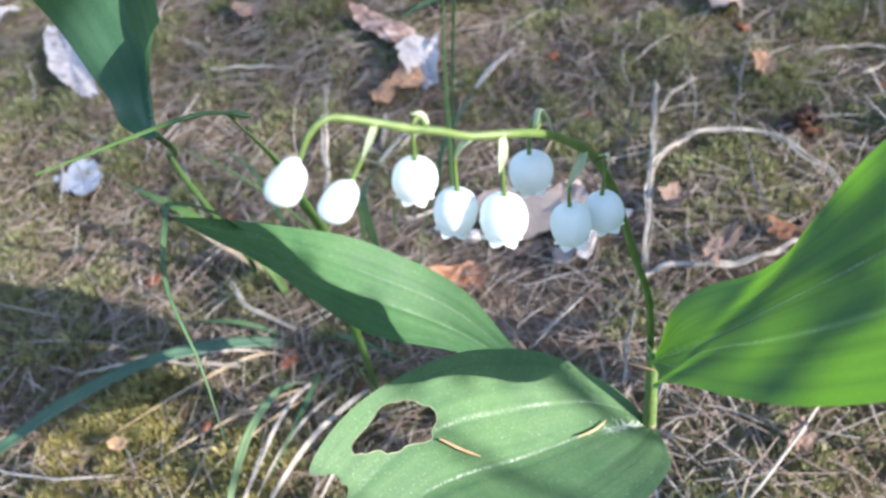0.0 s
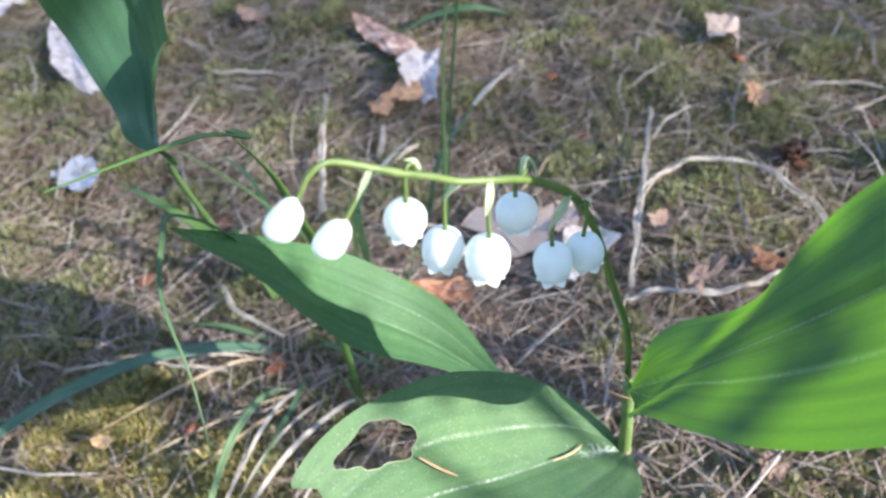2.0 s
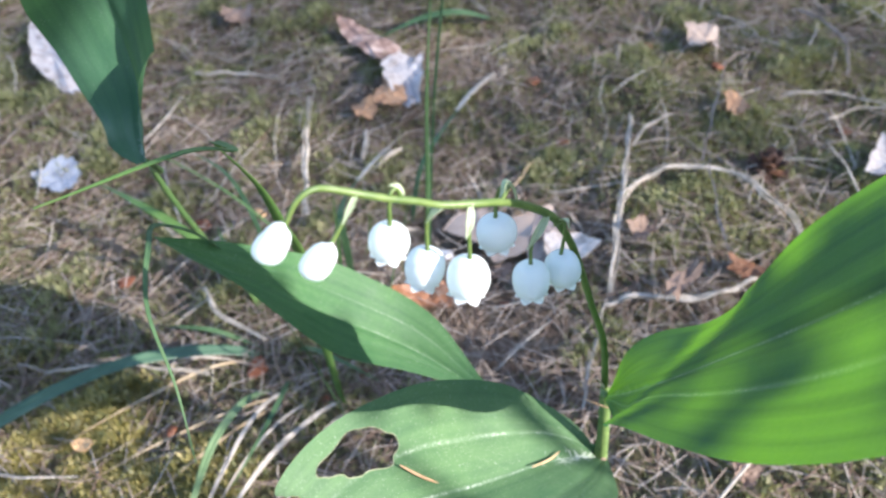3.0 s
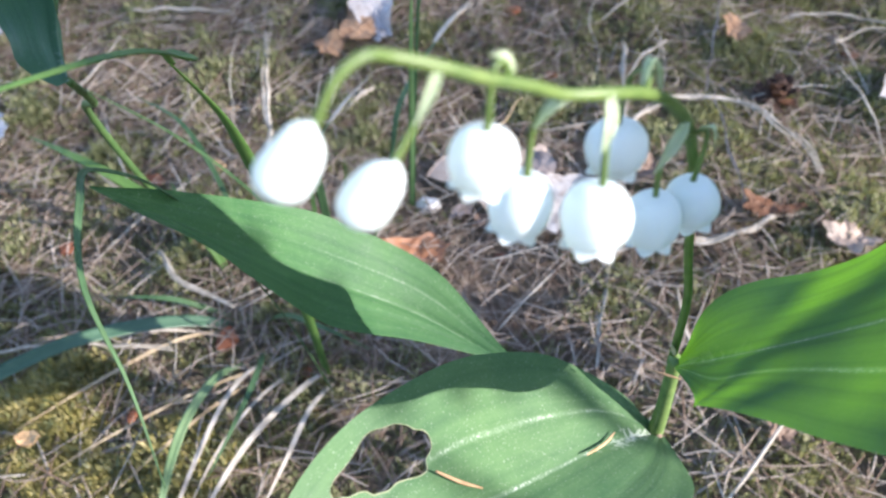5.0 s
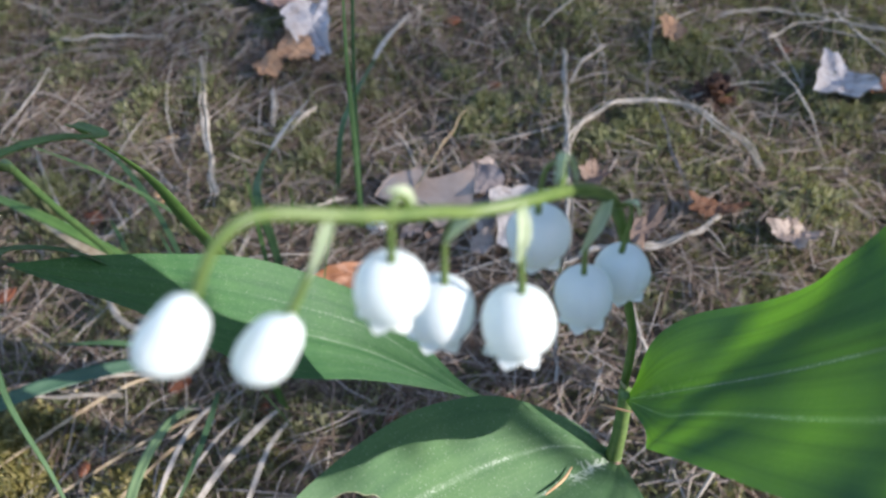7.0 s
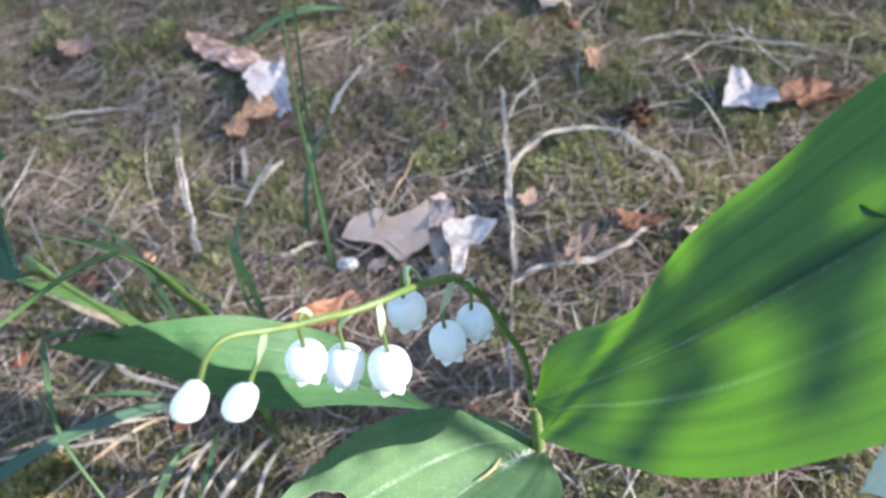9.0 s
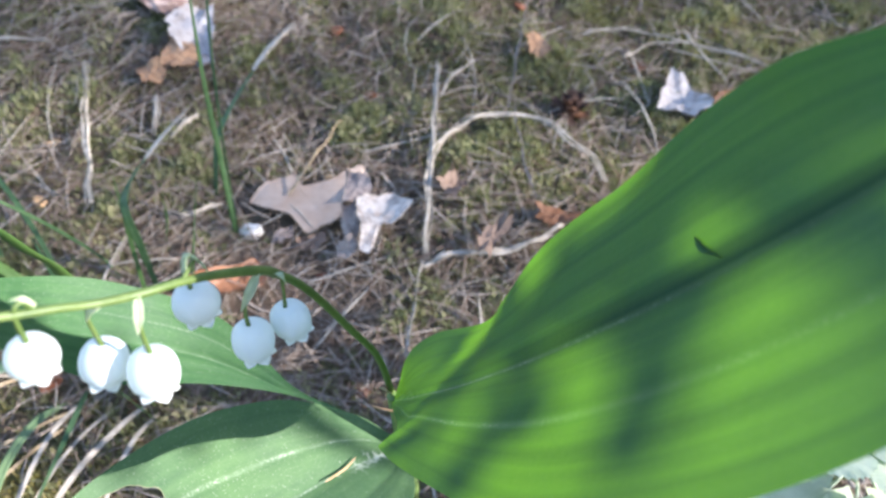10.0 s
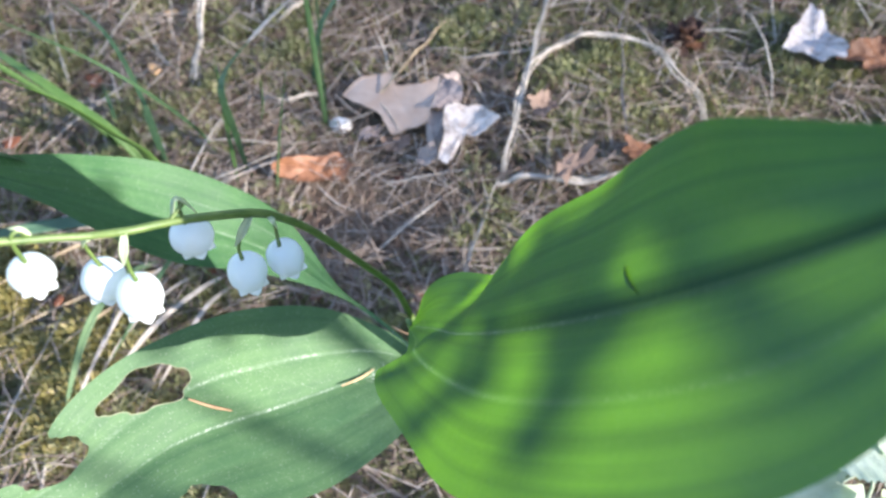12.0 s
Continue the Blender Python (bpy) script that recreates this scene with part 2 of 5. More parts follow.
RUST_BRIGHT = plain("bright_rusty_leaf", [(0.25, (0.12, 0.050, 0.024)), (0.6, (0.25, 0.112, 0.052)), (0.85, (0.36, 0.19, 0.10))], 110, 0.5, 0.4, 0.5, 0.001)
BARK_INNER = plain("brown_inner_bark", [(0.3, (0.10, 0.060, 0.045)), (0.5, (0.24, 0.155, 0.12)), (0.68, (0.52, 0.40, 0.33))], 95, 0.65, 0.3, 0.6, 0.001)
CHIP_TAN = plain("tan_inner_bark", [(0.3, (0.24, 0.13, 0.07)), (0.7, (0.44, 0.27, 0.15))], 110, 0.65, 0.3, 0.5, 0.001)
CHIP = plain("orange_bark_chip", [(0.3, (0.13, 0.05, 0.028)), (0.7, (0.26, 0.10, 0.05))], 150, 0.75, 0.2, 0.6, 0.001)
CHIP_PALE = plain("pale_bark_chip", [(0.3, (0.52, 0.31, 0.14)), (0.7, (0.72, 0.48, 0.25))], 150, 0.7, 0.2, 0.5, 0.001)
BARK_WHITE = plain("white_birch_bark", [(0.30, (0.15, 0.12, 0.10)), (0.43, (0.33, 0.30, 0.28)), (0.55, (0.39, 0.365, 0.35)), (0.75, (0.49, 0.47, 0.455))], 110, 0.65, 0.3, 0.6, 0.001)
PEBBLE = plain("white_pebble", [(0.30, (0.30, 0.20, 0.12)), (0.42, (0.62, 0.58, 0.52)), (0.7, (0.78, 0.76, 0.72))], 140, 0.7, 0.3, 0.4, 0.001)
BARK_BLUE = plain("grey_blue_bark", [(0.3, (0.17, 0.19, 0.225)), (0.7, (0.28, 0.31, 0.35))], 90, 0.6, 0.3, 0.5, 0.001)
CONE = plain("rotten_cone", [(0.3, (0.03, 0.02, 0.018)), (0.7, (0.12, 0.07, 0.05))], 150, 0.8, 0.2, 0.7, 0.002)
TWIG = plain("grey_twig", [(0.3, (0.14, 0.11, 0.09)), (0.7, (0.32, 0.27, 0.23))], 120, 0.8, 0.2, 0.7, 0.001)
PALE_GREEN = plain("pale_woolly_leaf", [(0.3, (0.42, 0.50, 0.35)), (0.7, (0.62, 0.68, 0.53))], 120, 0.85, 0.15, 0.6, 0.001, glow=(0.42, 0.56, 0.24), share=0.25)
TWIG_BROWN = plain("weathered_twig", [(0.3, (0.16, 0.105, 0.075)), (0.7, (0.30, 0.215, 0.165))], 110, 0.8, 0.2, 0.6, 0.0006)
SAPLING_LEAF = plain("sapling_leaf", [(0.3, (0.05, 0.11, 0.03)), (0.7, (0.09, 0.18, 0.05))], 90, 0.5, 0.3, glow=(0.08, 0.16, 0.03), share=0.2)
PINE_BARK = plain("pine_bark", [(0.3, (0.06, 0.035, 0.025)), (0.7, (0.24, 0.14, 0.09))], 12, 0.9, 0.1, 0.9, 0.02)
PINE_GREEN = plain("pine_foliage", [(0.3, (0.03, 0.06, 0.025)), (0.7, (0.07, 0.12, 0.05))], 3, 0.6, 0.2)


# ---- mesh helpers ----
def height(x, y):
    """The lie of the forest floor."""
    return (0.005 * np.sin(9 * x + 1.3) * np.sin(8 * y + 0.5) + 0.003 * np.sin(23 * x + 5 * y) + 0.0025 * np.sin(31 * y - 14 * x + 2)
            + 0.0016 * np.sin(57 * x + 11) * np.sin(49 * y) + 0.001 * np.sin(111 * x + 37 * y))


def part(name, data, mat, parent=None, label="", smooth=True):
    """Links vertices and faces (or a bmesh) as one mesh object, under a thing or a part."""
    me = bpy.data.meshes.new(name)
    if isinstance(data, bmesh.types.BMesh):
        data.to_mesh(me)
        data.free()
    else:
        verts, faces = data
        me.from_pydata([tuple(map(float, v)) for v in verts], [], [tuple(map(int, f)) for f in faces])
    me.materials.append(mat)
    if smooth:
        me.polygons.foreach_set("use_smooth", [True] * len(me.polygons))
    ob = new(name, me)
    if parent:
        ob.parent = parent
        ob.matrix_parent_inverse = parent.matrix_basis.inverted()
    if label:
        tagged(ob, label)
    return ob


def thing(name, place, label, category, group="", kind=""):
    ob = new(name)
    ob.empty_display_size = 0.01
    ob.matrix_basis = Matrix.Translation(place)
    return tagged(ob, label, category, group, kind)


def spline(points, u):
    p = np.asarray(points, float)
    n = len(p) - 1
    q = np.concatenate([[2 * p[0] - p[1]], p, [2 * p[-1] - p[-2]]])
    s = np.clip(np.asarray(u, float), 0, 1) * n
    i = np.minimum(s.astype(int), n - 1)
    f = s - i
    if p.ndim > 1:
        f = f[:, None]
    a, b, c, d = q[i], q[i + 1], q[i + 2], q[i + 3]
    return 0.5 * (2 * b + (c - a) * f + (2 * a - 5 * b + 4 * c - d) * f ** 2 + (3 * b - a - 3 * c + d) * f ** 3)


def axes(m):
    """Along, sideways and up for each point of a line."""
    t = np.gradient(m, axis=0)
    t /= np.linalg.norm(t, axis=1)[:, None] + 1e-12
    s = np.cross(t, (0, 0, 1))
    bad = np.linalg.norm(s, axis=1) < 1e-3
    s[bad] = (1, 0, 0)
    s /= np.linalg.norm(s, axis=1)[:, None]
    return t, s, np.cross(s, t)


def grid_faces(rows, cols, close=False):
    out = []
    for i in range(rows - 1):
        for j in range(cols if close else cols - 1):
            k = (j + 1) % cols
            out.append((i * cols + j, i * cols + k, (i + 1) * cols + k, (i + 1) * cols + j))
    return out


def tube(points, radii, n=40, sides=10):
    """A tapering stem along a smooth line."""
    u = np.linspace(0, 1, n)
    m = spline(points, u)
    r = spline(radii, u) if len(radii) > 1 else np.full(n, radii[0])
    t, s, up = axes(m)
    for i in range(1, n):
        s[i] = s[i - 1] - t[i] * (s[i - 1] @ t[i])
        s[i] /= np.linalg.norm(s[i])
        up[i] = np.cross(s[i], t[i])
    a = np.linspace(0, 2 * np.pi, sides, endpoint=False)
    v = (m[:, None] + r[:, None, None] * (np.cos(a)[None, :, None] * s[:, None] + np.sin(a)[None, :, None] * up[:, None])).reshape(-1, 3)
    f = grid_faces(n, sides, True)
    f.append(tuple(range(sides))[::-1])
    f.append(tuple(range((n - 1) * sides, n * sides)))
    return v, f


def blade(points, width, n=40, fold=0.35, twist=(0, 0), tip=0.06, thick=0.00025, base=0.7, rag=0.0):
    """A grass blade: a gutter-shaped strip with thickness, narrowing to its tip."""
    u = np.linspace(0, 1, n)
    m = spline(points, u)
    t, s, up = axes(m)
    w = width * np.minimum(1, (base + (1 - base) * np.minimum(1, u * 4))) * np.clip((1 - u) / (1 - 0.55), tip, 1) ** 0.8
    w = w * (1 + rag * (np.sin(u * 17 + 60 * m[0, 0]) + 0.8 * np.sin(u * 41 + 90 * m[0, 1])))
    tw = np.linspace(twist[0], twist[1], n)[:, None]
    s2, up2 = np.cos(tw) * s + np.sin(tw) * up, -np.sin(tw) * s + np.cos(tw) * up
    cols = []
    for v in (-1, -0.5, 0, 0.5, 1):
        cols.append(m + (v * w / 2)[:, None] * s2 + (abs(v) * fold * w / 2)[:, None] * up2)
    top = np.stack(cols, 1)
    bot = top[:, ::-1] - thick * up2[:, None]
    ring = np.concatenate([top, bot], 1)
    return ring.reshape(-1, 3), grid_faces(n, ring.shape[1], True) + [tuple(range(10))[::-1], tuple(range((n - 1) * 10, n * 10))]


def leaf(name, mid, left, right, turn_l, turn_r, mat, parent, label="", nu=90, nv=32, wave=0.0008, bites=(), seed=0):
    """A broad lily leaf: midrib, half widths on both sides and how far each half is raised, with a gently waved edge."""
    u = np.linspace(0, 1, nu)
    m = spline(mid, u)
    _, s, up = axes(m)
    al, ar = spline(turn_l, u)[:, None], spline(turn_r, u)[:, None]
    fold, bank = (al + ar) / 2, (al - ar) / 2
    s2, up2 = np.cos(bank) * s - np.sin(bank) * up, np.sin(bank) * s + np.cos(bank) * up
    wl, wr = np.maximum(spline(left, u), 0.0004), np.maximum(spline(right, u), 0.0004)
    verts, uvs = [], []
    rng = random.Random(seed)
    ph = [rng.uniform(0, 6.28) for _ in range(4)]
    for i in range(nu):
        for v in np.linspace(-1, 1, nv + 1):
            w = wl[i] if v < 0 else wr[i]
            a = abs(v)
            rip = wave * a ** 2 * (math.sin(17 * u[i] + ph[0] + 2 * v) + 0.6 * math.sin(31 * u[i] + ph[1] - v)) * min(1, w / 0.008)
            rib = (0.00005 * math.cos(v * 19 + ph[2]) - 0.0007 * math.exp(-(v * 9) ** 2) - 0.00025 * math.exp(-((a - 0.46) * 13) ** 2)) * min(1, w / 0.01)
            verts.append(m[i] + w * (math.cos(fold[i, 0]) * v * s2[i] + math.sin(fold[i, 0]) * a ** 1.35 * up2[i]) + (rip + rib) * up2[i])
            uvs.append((v * 0.5 + 0.5, u[i]))
    faces = grid_faces(nu, nv + 1)
    if bites:
        keep = []
        for f in faces:
            cu = sum(uvs[k][1] for k in f) / 4
            cv = sum(uvs[k][0] for k in f) / 2 - 1
            cu += 0.010 * noise.noise((cu * 60, cv * 9, 3.1))
            cv += 0.045 * noise.noise((cu * 60, cv * 9, 8.7))
            if not any(inside(cu, cv, b) for b in bites):
                keep.append(f)
        faces = keep
    bm = bmesh.new()
    layer = bm.loops.layers.uv.new("UVMap")
    vs = [bm.verts.new(tuple(v)) for v in verts]
    for f in faces:
        bf = bm.faces.new([vs[k] for k in f])
        bf.smooth = True
        for loop, k in zip(bf.loops, f):
            loop[layer].uv = uvs[k]
    loose = [v for v in bm.verts if not v.link_faces]
    for v in loose:
        bm.verts.remove(v)
    if bites:
        for _ in range(3):
            moved = {}
            for v in bm.verts:
                if v.is_boundary:
                    near = [e.other_vert(v).co for e in v.link_edges if e.is_boundary]
                    if len(near) == 2:
                        moved[v] = v.co * 0.4 + (near[0] + near[1]) * 0.3
            for v, co in moved.items():
                v.co = co
    rims = chewed_rims(bm) if bites else []
    ob = part(name, bm, mat, parent, label)
    for line in rims:
        part("chewed_edge", tube(line, [0.00012, 0.00020, 0.00010, 0.00018], len(line) * 2, 6), CHEWED, ob, "pale dry chewed edge")
    return ob


def chewed_rims(bm):
    """The open edges of a leaf's holes and bites, each as one line of points."""
    edges = [e for e in bm.edges if e.is_boundary]
    loops, seen = [], set()
    for e in edges:
        if e in seen:
            continue
        line, v, cur = [e.verts[0]], e.verts[1], e
        while cur and cur not in seen:
            seen.add(cur)
            line.append(v)
            nxt = [x for x in v.link_edges if x.is_boundary and x not in seen]
            cur = nxt[0] if nxt else None
            v = cur.other_vert(v) if cur else v
        loops.append(line)
    loops.sort(key=len)
    return [[v.co.copy() for v in line] for line in loops[:-1] if len(line) > 20]


def inside(x, y, poly):
    hit = False
    for (x0, y0), (x1, y1) in zip(poly, poly[1:] + poly[:1]):
        if (y0 > y) != (y1 > y) and x < (x1 - x0) * (y - y0) / (y1 - y0) + x0:
            hit = not hit
    return hit


def flake(outline, lift=0.004, curl=0.006, thick=0.0006, rings=16, jag=0.05, seed=0, tilt=(0.0, 0.0)):
    """A curled dead leaf or piece of bark that lies on the ground: rings from its middle out to its ragged outline, with thickness."""
    rng = random.Random(seed)
    o = np.array(outline, float)
    c = o.mean(0)
    n = 96
    closed = np.concatenate([o, o[:1]])
    at = np.linspace(0, 1, n + 1)
    sharp = np.column_stack([np.interp(at * len(o), np.arange(len(o) + 1), closed[:, q]) for q in (0, 1)])
    loop = (0.25 * spline(closed, at) + 0.75 * sharp)[:-1]
    scale = np.linalg.norm(loop - c, axis=1).mean()
    ph = [rng.uniform(0, 6.28) for _ in range(6)]
    ang = np.linspace(0, 2 * np.pi, n, endpoint=False)
    k = 1 + jag * (np.sin(7 * ang + ph[0]) + 0.7 * np.sin(13 * ang + ph[1]) + 0.5 * np.array([rng.uniform(-1, 1) for _ in range(n)]))
    top = []
    for i in range(rings + 1):
        r = i / rings
        p = c + (loop - c) * (r * k)[:, None] if i else np.repeat(c[None], n, 0)
        d = (p - c) / scale
        z = lift + curl * (0.6 * np.sin(1.7 * d[:, 0] + ph[2]) * np.sin(1.9 * d[:, 1] + ph[3]) + 0.5 * r ** 2 * np.sin(2 * ang + ph[4]) + 0.22 * r * np.sin(5 * ang + ph[5]) + 0.25 * r ** 3)
        z += 0.09 * curl * (np.sin(9 * d[:, 0] + 4 * d[:, 1] + ph[0]) * np.sin(8 * d[:, 1] - 3 * d[:, 0] + ph[1]) + 0.6 * np.sin(19 * d[:, 0] + ph[3]) * np.sin(17 * d[:, 1] + ph[2]))
        z += tilt[0] * (p[:, 0] - c[0]) + tilt[1] * (p[:, 1] - c[1])
        top.append(np.column_stack([p, np.maximum(z, 0.001) + height(p[:, 0], p[:, 1])]))
    top = np.concatenate(top)
    bot = top - (0, 0, thick)
    m = len(top)
    f = grid_faces(rings + 1, n, True)
    g = [tuple(v + m for v in q[::-1]) for q in f]
    edge = [(rings * n + j, m + rings * n + j, m + rings * n + (j + 1) % n, rings * n + (j + 1) % n) for j in range(n)]
    return np.concatenate([top, bot]), f + g + edge


# ---- the forest floor ----
def spread(a, b, step, far):
    core = np.arange(a, b + step / 2, step)
    grow = []
    d, s = 0.0, step
    while d < far:
        s *= 1.45
        d += s
        grow.append(d)
    return np.concatenate([a - np.array(grow[::-1]), core, b + np.array(grow)])


gx, gy = spread(-0.7, 0.75, 0.008, 120), spread(0.0, 1.15, 0.008, 120)
X, Y = np.meshgrid(gx, gy)
Z = height(X, Y) * np.exp(-(np.maximum(0, np.hypot(X, Y - 0.5) - 0.95) * 1.6) ** 2) - 0.003
ground = part("ground", (np.column_stack([X.ravel(), Y.ravel(), Z.ravel()]), grid_faces(len(gy), len(gx))), SOIL)
tagged(ground, "dark brown forest soil under moss and needle litter", "ground", kind="structure")


def mossy(x, y):
    """How mossy the floor is; the needle mat lies bare around the lily."""
    n = 0.5 + 0.20 * np.sin(7.3 * x + 2.1 * y + 0.6) * np.sin(6.1 * y - 1.7 * x + 1.1) + 0.16 * np.sin(17 * x - 9 * y) * np.sin(13 * y + 5 * x + 2)
    bare = np.exp(-((x - 0.13) / 0.16) ** 2 - ((y - 0.40) / 0.09) ** 2)
    return n + 0.25 - 0.5 * bare + 0.25 * np.exp(-((x + 0.1) / 0.12) ** 2 - ((y - 0.24) / 0.06) ** 2)


def cushion(x, y):
    """Small domes of moss above the soil."""
    a = np.sin(41 * x + 13 * y + 1) * np.sin(37 * y - 17 * x + 2) + 0.7 * np.sin(83 * x - 29 * y) * np.sin(71 * y + 23 * x + 4) + 0.4 * np.sin(151 * x + 3) * np.sin(139 * y + 1)
    return np.clip(a, -0.6, 1.6)


def covered(x, y):
    """Where the dead leaves press the moss down."""
    return ((x - 0.110) / 0.040) ** 2 + ((y - 0.468) / 0.030) ** 2 < 1


def moss_field(count, seed, patch=None):
    """Feathery moss shoots: each a star of narrow arching leaflets."""
    rng = np.random.default_rng(seed)
    x = rng.uniform(-0.62, 0.68, count * 3)
    y = rng.uniform(0.10, 1.05, count * 3)
    near = np.clip(1.25 - 0.55 * (y - 0.2), 0.5, 1.2)
    ok = rng.uniform(0.15, 0.95, count * 3) < (mossy(x, y) + 0.22 * cushion(x, y)) * near
    ok &= ~covered(x, y)
    if patch:
        cx, cy, rx, ry = patch
        x, y = cx + rx * rng.normal(0, 0.5, count), cy + ry * rng.normal(0, 0.5, count)
        ok = cushion(x, y) > -0.4
    x, y = x[ok][:count], y[ok][:count]
    n = len(x)
    leaves = 7
    size = rng.uniform(0.0028, 0.0068, n) * (0.8 + 0.22 * cushion(x, y))
    base = np.column_stack([x, y, height(x, y) - 0.001 + 0.0038 * cushion(x, y)])
    lean = rng.normal(0, 0.45, (n, 2))
    verts = np.zeros((n, 1 + leaves * 3, 3))
    verts[:, 0] = base
    for k in range(leaves):
        a = rng.uniform(0, 2 * np.pi, n)
        tilt = rng.uniform(0.25, 1.35, n)
        d = np.column_stack([np.sin(tilt) * np.cos(a) + lean[:, 0] * 0.6, np.sin(tilt) * np.sin(a) + lean[:, 1] * 0.6, np.cos(tilt) + 0.3])
        side = np.column_stack([-np.sin(a), np.cos(a), rng.normal(0, 0.3, n)])
        w = size * rng.uniform(0.055, 0.115, n)
        start = base + np.array([0, 0, 1.0]) * (size * 0.12 * k)[:, None]
        mid = start + d * (size * 0.55)[:, None]
        verts[:, 1 + 3 * k] = mid + side * w[:, None]
        verts[:, 2 + 3 * k] = mid - side * w[:, None]
        verts[:, 3 + 3 * k] = start + d * (size * rng.uniform(0.85, 1.25, n))[:, None] - np.array([0, 0, 1.0]) * (size * 0.35 * tilt)[:, None]
    stride = 1 + leaves * 3
    f = []
    for k in range(leaves):
        f += [(0, 1 + 3 * k, 2 + 3 * k), (1 + 3 * k, 3 + 3 * k, 2 + 3 * k)]
    f = np.array(f)
    faces = (f[None] + (np.arange(n) * stride)[:, None, None]).reshape(-1, 3)
    return verts.reshape(-1, 3), faces


def mesh_fast(name, verts, faces, mat, label, category):
    me = bpy.data.meshes.new(name)
    me.vertices.add(len(verts))
    me.vertices.foreach_set("co", np.ascontiguousarray(verts, np.float32).ravel())
    k = faces.shape[1]
    me.loops.add(faces.size)
    me.loops.foreach_set("vertex_index", faces.astype(np.int32).ravel())
    me.polygons.add(len(faces))
    me.polygons.foreach_set("loop_start", np.arange(0, faces.size, k, dtype=np.int32))
    me.update(calc_edges=True)
    me.materials.append(mat)
    return tagged(new(name, me), label, category, kind="stuff")


mv, mf = moss_field(132000, 4)
# Brighter, yellower shoots give the lower left its sunlit look by colour.
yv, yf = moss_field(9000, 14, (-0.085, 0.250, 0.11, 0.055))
mesh_fast("moss", yv, yf, MOSS_YELLOW_SUNNED, "yellow-green moss cushion, coloured brighter as if sunlit", "moss")
mesh_fast("moss", mv, mf, MOSS, "low olive-green moss cushions covering the forest floor", "moss")


def needle_field(count, seed, long, thick, box, up, sag=0.4, weight=None):
    """Fallen needles or stalks strewn over the floor: thin bent three-sided sticks."""
    rng = np.random.default_rng(seed)
    x0, x1, y0, y1 = box
    x, y = rng.uniform(x0, x1, count * 2), rng.uniform(y0, y1, count * 2)
    if weight is not None:
        ok = rng.uniform(0, 1, count * 2) < weight(x, y) * np.where(covered(x, y), 0.12, 1.0)
        x, y = x[ok], y[ok]
    x, y = x[:count], y[:count]
    n = len(x)
    a = rng.uniform(0, 2 * np.pi, n)
    ln = rng.uniform(long[0], long[1], n)
    pitch = rng.normal(0, 0.10, n)
    z0 = height(x, y) + rng.uniform(up[0], up[1], n)
    bend = rng.normal(0, 0.05, n) * ln
    rings = []
    th = rng.uniform(thick[0], thick[1], n)
    steps = (-0.5, -0.17, 0.17, 0.5)
    for s in steps:
        c = np.column_stack([x + np.cos(a) * ln * s - np.sin(a) * bend * (s * s * 4 - 0.4), y + np.sin(a) * ln * s + np.cos(a) * bend * (s * s * 4 - 0.4), np.zeros(n)])
        c[:, 2] = np.maximum(z0 + pitch * ln * s - sag * ln * (s * s) * 0.15, height(c[:, 0], c[:, 1]) - 0.001)
        t = th * (1.0 if abs(s) < 0.4 else 0.55)
        for q in range(3):
            b = q * 2.0944 + 0.5
            rings.append(c + np.column_stack([-np.sin(a) * np.cos(b), np.cos(a) * np.cos(b), np.full(n, math.sin(b))]) * t[:, None])
    v = np.stack(rings, 1)
    f = []
    for i in range(len(steps) - 1):
        for q in range(3):
            r = (q + 1) % 3
            f.append((i * 3 + q, i * 3 + r, (i + 1) * 3 + r, (i + 1) * 3 + q))
    f = np.array(f)
    return v.reshape(-1, 3), (f[None] + (np.arange(n) * 12)[:, None, None]).reshape(-1, 4)


def far_moss(count, seed):
    """Larger, sparser moss shoots further out from the lily."""
    rng = np.random.default_rng(seed)
    r, a = 3.2 * np.sqrt(rng.uniform(0.02, 1, count)), rng.uniform(0, 2 * np.pi, count)
    x, y = r * np.cos(a), 0.5 + r * np.sin(a)
    out = (x < -0.60) | (x > 0.66) | (y < 0.12) | (y > 1.03)
    x, y = x[out], y[out]
    n, leaves = len(x), 7
    size = rng.uniform(0.012, 0.026, n)
    base = np.column_stack([x, y, np.full(n, -0.004)])
    verts = np.zeros((n, 1 + leaves * 3, 3))
    verts[:, 0] = base
    f = []
    for k in range(leaves):
        a, tilt = rng.uniform(0, 2 * np.pi, n), rng.uniform(0.3, 1.3, n)
        d = np.column_stack([np.sin(tilt) * np.cos(a), np.sin(tilt) * np.sin(a), np.cos(tilt)])
        side = np.column_stack([-np.sin(a), np.cos(a), np.zeros(n)])
        verts[:, 1 + 3 * k] = base + d * (size * 0.55)[:, None] + side * (size * 0.12)[:, None]
        verts[:, 2 + 3 * k] = base + d * (size * 0.55)[:, None] - side * (size * 0.12)[:, None]
        verts[:, 3 + 3 * k] = base + d * size[:, None]
        f += [(0, 1 + 3 * k, 2 + 3 * k), (1 + 3 * k, 3 + 3 * k, 2 + 3 * k)]
    return verts.reshape(-1, 3), (np.array(f)[None] + (np.arange(n) * (1 + leaves * 3))[:, None, None]).reshape(-1, 3)


fv_, ff_ = far_moss(18000, 5)
mesh_fast("moss", fv_, ff_, MOSS, "coarse olive-green moss around the clearing", "moss")
nv_, nf_ = needle_field(27000, 7, (0.018, 0.042), (0.00030, 0.00052), (-0.6, 0.66, 0.12, 1.02), (-0.001, 0.010), weight=lambda x, y: np.clip(1.25 - 1.05 * mossy(x, y), 0.30, 1))
mesh_fast("needle_litter", nv_, nf_, NEEDLE, "grey-brown fallen pine needles strewn over moss", "needles")
